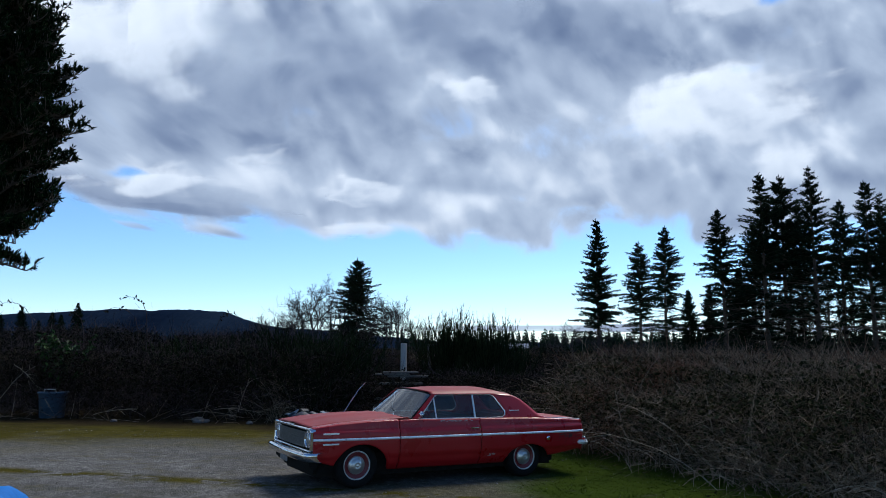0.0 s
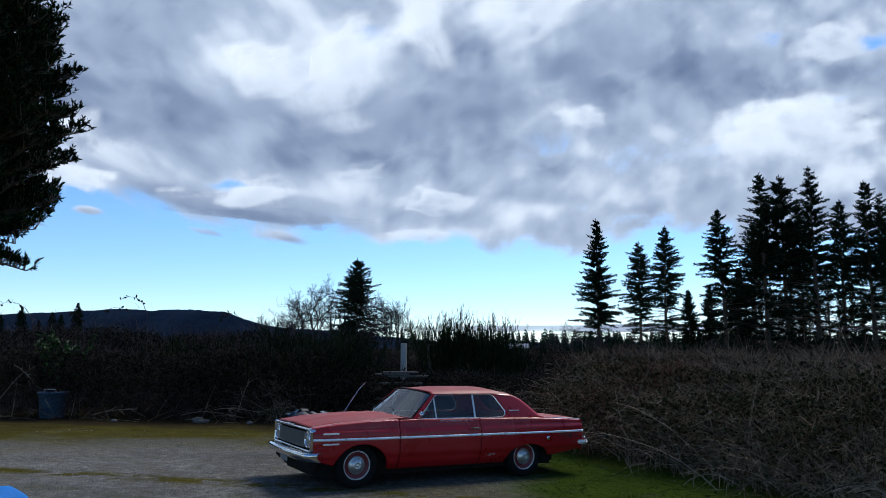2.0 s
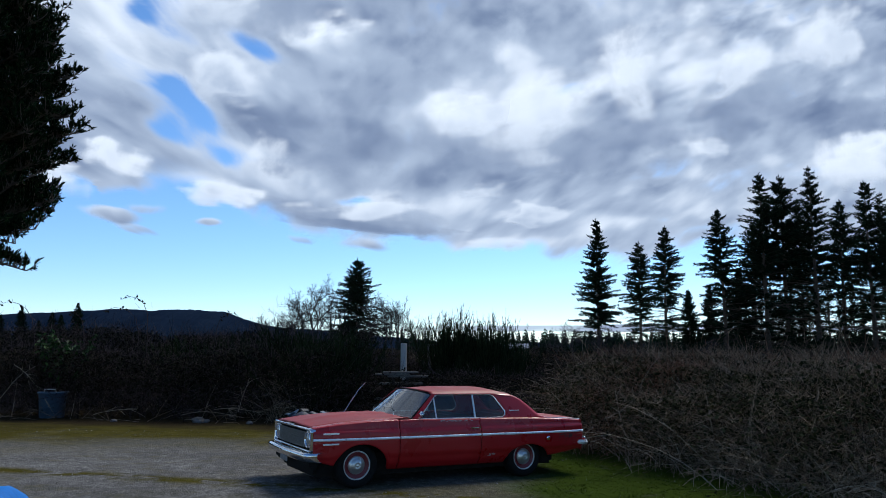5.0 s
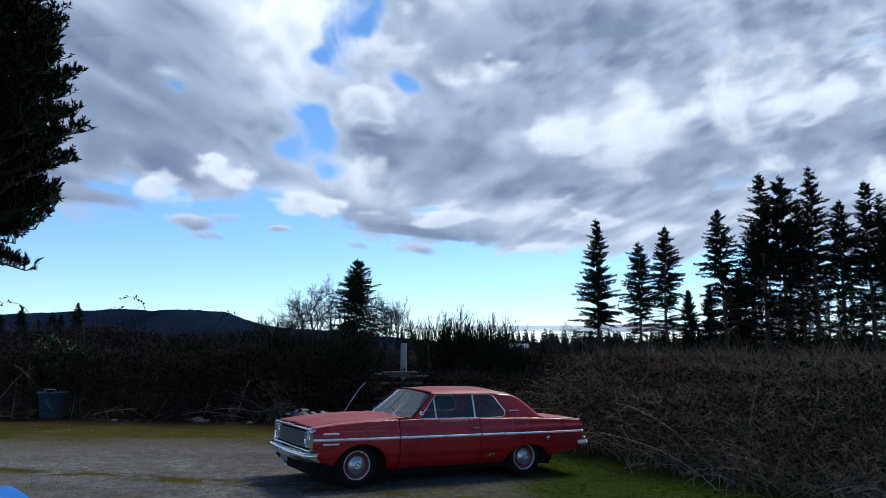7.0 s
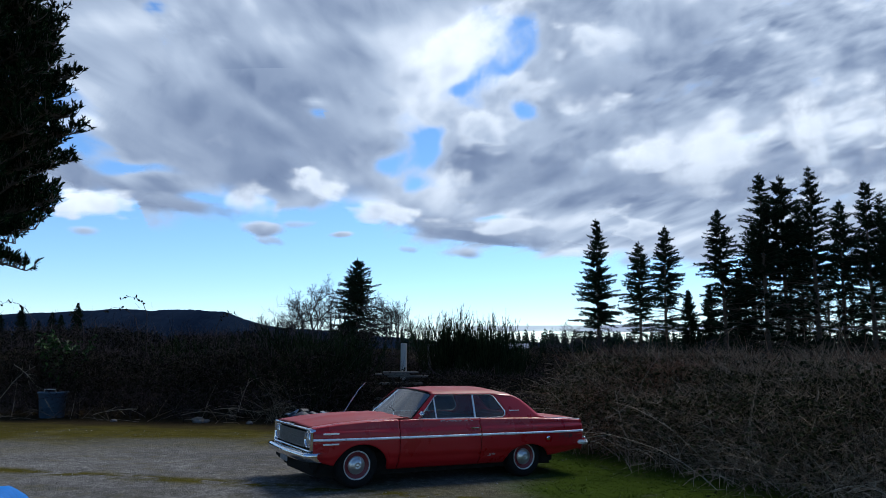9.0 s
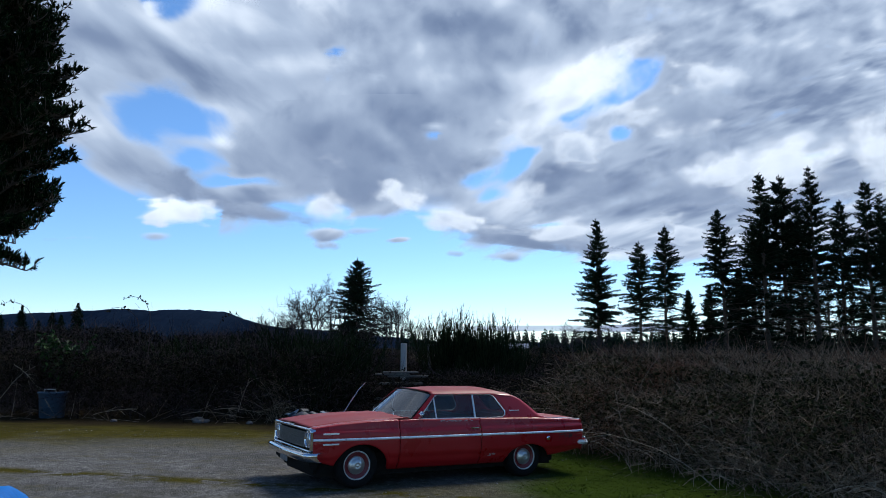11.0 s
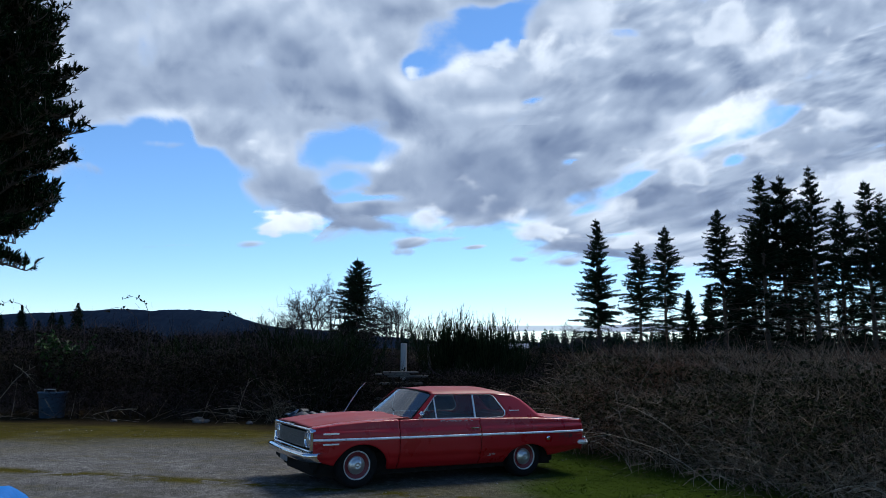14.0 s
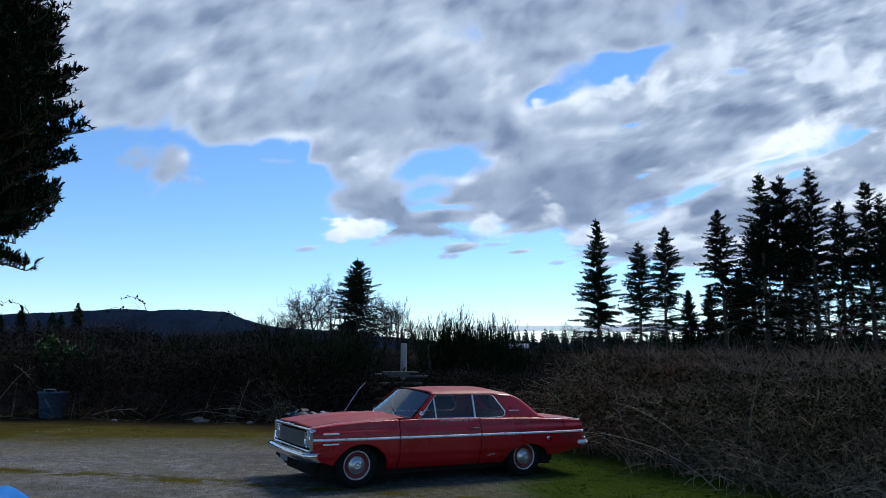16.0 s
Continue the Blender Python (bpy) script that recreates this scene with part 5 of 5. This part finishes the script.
    part("firewall", block(0.66, 0.75, -0.72, 0.72, 0.25, 0.86, 0.01), M_UNDER, car)
    part("dashboard", block(0.42, 0.66, -0.70, 0.70, 0.70, 0.885, 0.03), M_DASH, car, "dark dashboard")
    for nm2, x0, x1 in (("front_seat", -0.35, 0.18), ("rear_seat", -1.25, -0.75)):
        st = part(nm2, block(x0, x1, -0.62, 0.62, 0.36, 0.52, 0.06, 3), M_SEAT, car, "dark red vinyl bench", True)
        bk = block(x0 - 0.12, x0 + 0.06, -0.62, 0.62, 0.42, 0.93, 0.06, 3)
        bmesh.ops.rotate(bk, verts=bk.verts[:], cent=(x0, 0, 0.45), matrix=Matrix.Rotation(radians(-14), 3, "Y"))
        part("backrest", bk, M_SEAT, st, "", True)
    part("parcel_shelf", block(-1.66, -1.32, -0.66, 0.66, 0.82, 0.862, 0.01), M_DASH, car)
    ringpts = [Vector((0.30 + 0.08 * math.sin(w), 0.34 + 0.19 * math.cos(w), 0.90 + 0.17 * math.sin(w))) for w in [2 * math.pi * k / 28 for k in range(29)]]
    sw = part("steering_wheel", rod(ringpts, 0.012, None, 6), M_DASH, car, "thin dark steering wheel", True)
    part("column", rod([(0.30, 0.34, 0.90), (0.55, 0.34, 0.78)], 0.025), M_DASH, sw)
    part("spoke", rod([(0.30, 0.16, 0.90), (0.28, 0.34, 0.895), (0.30, 0.52, 0.90)], 0.010), M_DASH, sw)
    # mirror and aerial
    mir = part("wing_mirror", block(0.475, 0.535, 0.775, 0.885, 0.925, 1.005, 0.025, 3), M_CHROME, car, "small chrome door mirror", True)
    part("mirror_stem", rod([(0.50, 0.775, 0.885), (0.505, 0.79, 0.905), (0.505, 0.82, 0.935)], 0.010), M_CHROME, mir)
    part("mirror_foot", block(0.46, 0.55, 0.76, 0.80, 0.878, 0.89, 0.005), M_CHROME, mir)
    an = part("aerial", rod([(1.05, -0.69, 0.885), (0.93, -0.70, 1.06), (0.80, -0.71, 1.24), (0.70, -0.71, 1.345)], 0.0045, 0.0025), M_CHROME, car, "thin raked aerial")
    part("aerial_base", lathe([(0.0, 0.02), (0.014, 0.018), (0.02, 0.0)], 16), M_CHROME, an).matrix_basis = pose(1.05, -0.69, 0.88, 90, 0, 0)
    return car


build_car()


# ---- odds and ends round the lot ----
M_POST = surface("pale_concrete", (0.28, 0.27, 0.25), (0.50, 0.48, 0.45), 3, 0.85, bump=0.3)
M_TARP = surface("blue_tarpaulin", (0.003, 0.10, 0.36), (0.010, 0.17, 0.56), 4, 0.6, bump=0.3, bump_scale=25, spec=0.15)
M_BIN = surface("grey_blue_plastic", (0.035, 0.065, 0.11), (0.07, 0.12, 0.19), 5, 0.5, bump=0.1)
M_WHITE = surface("dirty_white_metal", (0.40, 0.40, 0.40), (0.62, 0.62, 0.61), 5, 0.6, bump=0.1)
M_BLUE_DK = surface("dark_blue_plastic", (0.006, 0.010, 0.022), (0.016, 0.026, 0.05), 6, 0.5, bump=0.2)
M_BATTEN = surface("dark_batten", (0.02, 0.018, 0.016), (0.05, 0.045, 0.04), 4, 0.9, bump=0.3)
M_WOOD = surface("grey_board", (0.04, 0.038, 0.034), (0.13, 0.12, 0.11), 4, 0.85, bump=0.4)


def props():
    # pale post and the boards at its foot, far behind the car
    x, y = -1.16, 21.9
    p = thing("post", "pale weathered square post standing in the brush", "post", m=pose(x, y, ground_z(x, y)))
    for nm2, prof2 in (("shaft", [(0.0, 0.0), (0.10, 0.0), (0.095, 1.0), (0.09, 2.12), (0.0, 2.12)]), ("top", [(0.0, 2.12), (0.088, 2.12), (0.080, 2.135), (0.0, 2.14)])):
        bm = lathe(prof2, 14)
        bmesh.ops.rotate(bm, verts=bm.verts[:], cent=(0, 0, 0), matrix=Matrix.Rotation(radians(90), 3, "X"))
        part(nm2, bm, M_POST, p)
    x, y = -0.42, 22.4
    p = thing("post", "thin grey weathered post in the brush", "post", m=pose(x, y, ground_z(x, y)))
    part("shaft", rod([(0.0, 0, -0.1), (0.01, 0, 1.1), (-0.01, 0, 2.12)], 0.045, 0.038, 8), M_WOOD, p, "", True)
    part("cap", block(-0.06, 0.05, -0.05, 0.05, 2.10, 2.14, 0.01), M_WOOD, p)
    x, y = -1.15, 20.2
    w = thing("board_stack", "weathered grey boards stacked at a post's foot", "boards", m=pose(x, y, ground_z(x, y)))
    for k, (dx, z, L) in enumerate(((0.0, 1.30, 0.95), (-0.25, 1.245, 1.0), (0.2, 1.19, 1.1), (0.0, 1.0, 1.2), (-0.1, 0.6, 1.2), (0.1, 0.2, 1.2))):
        part("board", block(dx - L / 2, dx + L / 2, -0.09 - 0.02 * k, 0.09, z, z + 0.045, 0.008), M_WOOD, w)
    for dx in (-0.2, 0.2):
        part("batten", block(dx - 0.04, dx + 0.04, -0.04, 0.07, -0.05, 1.19, 0.008), M_BATTEN, w)
    # blue tarpaulin over a low heap by the near edge of the lot
    x, y = -4.50, 7.2
    rows = []
    rng = random.Random(4)
    for j in range(13):
        r = []
        for i in range(17):
            u, v = i / 16 * 2 - 1, j / 12 * 2 - 1
            e = max(abs(u), abs(v)) ** 5
            r.append((u * (0.52 + 0.05 * e) + 0.02 * noise.noise((u * 3, v * 3, 1)), v * 0.5 + 0.02 * noise.noise((u * 3, v * 3, 5)), 0.46 * (1 - e) + 0.035 * (1 - e) * noise.noise((u * 2.5, v * 2.5, 9)) - 0.05 * u * (1 - e)))
        rows.append(r)
    tp = thing("tarpaulin", "bright blue tarpaulin draped over a low heap", "tarpaulin", m=pose(x, y, ground_z(x, y) + 0.005, 0, 0, 12))
    solid(part("sheet", grid_mesh(rows), M_TARP, tp, "", True), 0.006)
    part("heap", block(-0.4, 0.4, -0.4, 0.4, 0, 0.28, 0.06), M_UNDER, tp)
    # plastic bin under the brambles
    x, y = -10.2, 19.55
    bn = thing("bin", "grey-blue plastic bin half hidden under brambles", "bin", m=pose(x, y, ground_z(x, y), 0, 0, 15))
    bm = lathe([(0.0, 0.0), (0.27, 0.0), (0.29, 0.02), (0.34, 0.62), (0.37, 0.63), (0.37, 0.67), (0.33, 0.67), (0.30, 0.05), (0.0, 0.05)], 28)
    bmesh.ops.rotate(bm, verts=bm.verts[:], cent=(0, 0, 0), matrix=Matrix.Rotation(radians(90), 3, "X"))
    part("tub", bm, M_BIN, bn, "", True)
    part("handle", rod([(-0.14, -0.33, 0.66), (-0.13, -0.36, 0.74), (0.13, -0.36, 0.74), (0.14, -0.33, 0.66)], 0.014), M_WHITE, bn)
    # heap of junk behind the nose of the car
    x, y = -3.35, 18.2
    hp = thing("junk_heap", "low heap of dark blue plastic and pale scraps", "heap", m=pose(x, y, ground_z(x, y)))
    rows = [[(u / 8 * 0.62, v / 6 * 0.45, 0.38 * (1 - max(abs(u) / 8, abs(v) / 6) ** 2) + 0.09 * noise.noise((u * 0.6, v * 0.6, 2))) for u in range(-8, 9)] for v in range(-6, 7)]
    solid(part("cover", grid_mesh(rows), M_BLUE_DK, hp, "", True), 0.01)
    for k in range(9):
        a = rng.uniform(-0.4, 0.55)
        bk = block(-0.11, 0.11, -0.05, 0.05, -0.012, 0.012, 0.004)
        bmesh.ops.transform(bk, verts=bk.verts[:], matrix=pose(a, rng.uniform(-0.35, 0.05), 0.40 - 0.30 * a * a + rng.uniform(-0.05, 0.06), rng.uniform(-40, 40), rng.uniform(-40, 40), rng.uniform(0, 180)))
        part("scrap", bk, M_WOOD if k % 2 else M_BIN, hp)
    # stones along the edge of the brush
    for k, (x, y, s) in enumerate(((-6.15, 18.9, 0.16), (-6.0, 19.0, 0.10), (-4.85, 18.8, 0.09), (-8.2, 18.7, 0.08))):
        bm = bmesh.new()
        bmesh.ops.create_icosphere(bm, subdivisions=3, radius=s)
        for v in bm.verts:
            v.co *= 1 + 0.35 * noise.noise(v.co * 9 + Vector((k, 0, 0)))
            v.co.z *= 0.6
        me = bpy.data.meshes.new("stone")
        bm.to_mesh(me)
        bm.free()
        me.materials.append(M_WOOD)
        ob = tagged(new("stone", me), "rounded grey stone at the brush edge", "stone", "stones at the brush edge")
        ob.location = (x, y, ground_z(x, y) + s * 0.3)
    # low white roof across the field
    x, y = 25.0, 260.0
    sh = thing("shed", "distant low shed with a pale roof", "shed", m=pose(x, y, ground_z(x, y)))
    part("wall", block(-4.5, 4.5, -3, 3, 0, 2.2, 0.05), M_WOOD, sh)
    bm = bmesh.new()
    sec = [(-3.6, 2.1), (0, 3.6), (3.6, 2.1), (3.6, 1.95), (0, 3.45), (-3.6, 1.95)]
    a = [bm.verts.new((-5, q, z)) for q, z in sec]
    b2 = [bm.verts.new((5, q, z)) for q, z in sec]
    bm.faces.new(a)
    bm.faces.new(b2[::-1])
    for k in range(6):
        bm.faces.new((a[k], b2[k], b2[(k + 1) % 6], a[(k + 1) % 6]))
    part("roof", bm, M_WHITE, sh, "pale metal roof")


props()
SWAYING = []
M_LAUREL = surface("laurel_leaf", (0.006, 0.018, 0.004), (0.026, 0.060, 0.012), 1.0, 0.6, bump=0, bump_scale=10, vary=1.0, spec=0.08)


def canes():
    """Single canes and dead branches that stand out from the thicket."""
    rng = random.Random(15)
    for x, y, arch in ((-8.35, 20.0, [(0.25, 0.0), (0.30, 1.0), (0.33, 2.0), (0.30, 2.75), (0.20, 3.02), (0.02, 3.17), (-0.2, 3.21), (-0.36, 3.17), (-0.48, 3.12)]),
                       (-8.75, 20.3, [(0.30, 0.0), (0.36, 1.2), (0.36, 2.2), (0.28, 2.62), (0.12, 2.80), (-0.10, 2.90), (-0.32, 2.92), (-0.52, 2.86), (-0.66, 2.80)]),
                       (-11.75, 20.4, [(0.50, 0.0), (0.52, 1.0), (0.46, 2.0), (0.36, 2.60), (0.20, 2.86), (0.0, 2.99), (-0.22, 3.05), (-0.42, 3.04), (-0.6, 2.96)]),
                       (-10.1, 20.6, [(0.0, 0.0), (0.05, 1.0), (0.08, 1.9), (0.06, 2.35), (0.02, 2.55), (-0.06, 2.68), (-0.16, 2.75), (-0.26, 2.76), (-0.36, 2.72)]),
                       (-6.6, 21.0, [(0.0, 0.0), (0.05, 1.1), (0.10, 2.0), (0.16, 2.45), (0.24, 2.66), (0.36, 2.80), (0.5, 2.86), (0.64, 2.84), (0.76, 2.78)])):
        th = thing("bramble_cane", "long dark arching bramble cane with a leafy tip above the brush", "bramble", "arching canes over the brush", m=pose(x, y, ground_z(x, y)))
        tw = Twigs()
        pts = [Vector((a, 0.05 * math.sin(k), z)) for k, (a, z) in enumerate(arch)]
        tw.tube(pts, 0.011, 0.005, 4)
        part_mesh("cane", tw.mesh("cane", M_CANE_SHADE), th)
        for k in range(14):
            i = rng.randint(4, 7)
            p = pts[i].lerp(pts[i + 1], rng.random())
            lf = Twigs()
            d = (rand_dir(rng, 0.1) + Vector((-0.2, 0, 0))).normalized()
            lf.blade(p, d, d.cross(rand_dir(rng)).normalized(), rng.uniform(0.07, 0.12), 0.03)
            part_mesh("leaf", lf.mesh("leaf", M_LEAF_SHADE), th)
        SWAYING.append((th, (x, y, ground_z(x, y)), 0.6 + 0.4 * (x == -8.35)))
    # evergreen shrub with long hanging leaves
    x, y = -10.35, 20.1
    th = thing("laurel_bush", "evergreen shrub with long glossy green leaves in the brush", "bush", m=pose(x, y, ground_z(x, y)))
    st, lv = Twigs(), Twigs()
    for k in range(34):
        pts = curve_pts(Vector((rng.gauss(0, 0.15), rng.gauss(0, 0.1), 0)), Vector((rng.gauss(0, 0.28), rng.gauss(0, 0.18), 1)).normalized(), rng.uniform(1.75, 2.35), 6, Vector((0, 0, 0.1)), rng, 0.06)
        st.tube(pts, 0.010, 0.004, 4)
        for q in range(26):
            i = rng.choice((3, 4, 5, 5, 5))
            p = pts[i].lerp(pts[i + 1], rng.random())
            d = (rand_dir(rng, -0.5) + Vector((0, -0.3, 0))).normalized()
            lv.blade(p, d, d.cross(rand_dir(rng)).normalized(), rng.uniform(0.12, 0.20), rng.uniform(0.020, 0.032))
    part_mesh("stem", st.mesh("stem", M_CANE_SHADE), th)
    part_mesh("foliage", lv.mesh("foliage", M_LAUREL), th, kind="stuff")
    for x, y, z, dx, dz, L in ((-6.7, 19.2, 0.15, 1.3, 0.55, 1.5), (-5.9, 19.3, 0.3, 1.1, 0.25, 1.3), (-11.2, 19.4, 1.35, 1.4, -0.6, 1.6), (-11.6, 19.5, 0.4, 0.7, 1.0, 1.4), (-5.3, 19.4, 0.25, 0.2, 1.0, 0.9), (-9.0, 19.3, 0.1, 1.0, 0.3, 1.1),
                           (4.4, 12.0, 0.2, -0.5, 1.2, 1.3), (5.6, 9.9, 0.3, 0.9, 0.9, 1.4), (5.9, 9.6, 0.9, -0.25, 1.0, 1.2), (5.0, 10.9, 1.4, 1.0, -0.6, 1.2), (3.3, 13.4, 0.3, -0.3, 1.0, 1.0)):
        th = thing("dead_branch", "pale dead branch leaning in the brambles", "branch", "dead branches in the thicket", m=pose(x, y, ground_z(x, y)))
        tw = Twigs()
        p = curve_pts(Vector((0, 0, z)), Vector((dx, rng.uniform(-0.3, 0.1), dz)).normalized(), L, 7, Vector((0.2, 0, -0.5)), rng, 0.09)
        tw.tube(p, 0.009, 0.004, 4)
        part_mesh("limb", tw.mesh("limb", M_CANE_PALE), th)
        for k in range(5):
            i = rng.randint(2, 6)
            tq = Twigs()
            tq.tube(curve_pts(p[i], ((p[i + 1] - p[i]).normalized() + rand_dir(rng) * 0.8).normalized(), rng.uniform(0.2, 0.5), 3, Vector((0, 0, -0.3)), rng, 0.12), 0.006, 0.002, 3)
            part_mesh("twig", tq.mesh("twig", M_CANE_PALE), th)


canes()


def ground_cover():
    """Pebbles, moss tufts, grass and fallen twigs on the lot."""
    rng = random.Random(90)
    vs, fs = [], []
    for k in range(5000):
        y = rng.uniform(7.2, 17.0)
        x = rng.uniform(-0.66, 0.42) * y
        s = rng.uniform(0.004, 0.010) * (1 + (rng.random() < 0.03) * 1.4)
        z = ground_z(x, y) + 0.004
        a, b = rng.uniform(0, 3.1), len(vs)
        for q in range(4):
            vs.append((x + s * math.cos(a + q * 1.57) * rng.uniform(0.8, 1.3), y + s * math.sin(a + q * 1.57) * rng.uniform(0.8, 1.3), z - 0.012))
        vs.append((x + rng.uniform(-0.3, 0.3) * s, y, z + s * 0.7))
        fs += [(b, b + 1, b + 4), (b + 1, b + 2, b + 4), (b + 2, b + 3, b + 4), (b + 3, b, b + 4)]
    tagged(new("pebbles", mesh_of("pebbles", vs, fs, M_PEBBLE)), "loose grey gravel scattered over the lot", "gravel", kind="stuff")

    def tufts(name, label, n, place, hgt, material, width):
        t = Twigs()
        for k in range(n):
            x, y = place()
            z = ground_z(x, y) - 0.01
            for q in range(4):
                d = Vector((rng.gauss(0, 0.4), rng.gauss(0, 0.4), 1)).normalized()
                t.blade(Vector((x + rng.gauss(0, 0.02), y + rng.gauss(0, 0.02), z)), d, d.cross(rand_dir(rng)).normalized(), hgt * rng.uniform(0.5, 1.3), width)
        tagged(new(name, t.mesh(name, material)), label, "grass", kind="stuff")

    def by_tail():
        rng.random()
        y = rng.uniform(9.0, 16.5)
        return rng.uniform(0.10 * y, 0.52 * y - 0.8), y

    tufts("grass", "short bright green grass beside the thicket", 4500, by_tail, 0.024, M_GRASS, 0.006)
    t = Twigs()
    for k in range(90):
        y = rng.uniform(18.4, 20.3)
        x = rng.uniform(-0.62, -0.14) * y
        d = Vector((rng.uniform(-1, 1), rng.uniform(-0.5, 0.5), rng.uniform(0, 0.5))).normalized()
        t.tube(curve_pts(Vector((x, y, ground_z(x, y) + 0.02)), d, rng.uniform(0.2, 0.9), 3, Vector((0, 0, -0.3)), rng, 0.15), 0.006, 0.003, 3)
    tagged(new("fallen_twigs", t.mesh("fallen_twigs", M_CANE)), "fallen pale twigs along the brush edge", "twigs", kind="stuff")


M_PEBBLE = surface("pebble", (0.08, 0.074, 0.066), (0.26, 0.24, 0.21), 3, 0.85, bump=0, vary=1.2, spec=0.1)
M_GRASS = surface("green_grass", (0.018, 0.030, 0.004), (0.050, 0.070, 0.010), 0.8, 0.7, bump=0, bump_scale=5, vary=0.9, spec=0.0)
ground_cover()


# ---- what moves ----
def motions():
    for ob, (x, y, z), (vx, vy) in CLOUDS:
        walk(ob, [(t, pose(x + vx * t, y + vy * t, z)) for t in (0.0, 4.0, 8.0, 12.0, 16.0)])
    # the long cane nods in the wind
    for ob, (x, y, z), much in SWAYING:
        walk(ob, [(t, pose(x, y, z, 0, a * much, 0)) for t, a in ((0.0, 0.0), (1.5, 0.0), (3.5, 0.7), (7.0, 0.0), (9.0, 0.1), (12.5, 3.0), (14.5, 0.8), (16.0, 0.5))])


motions()
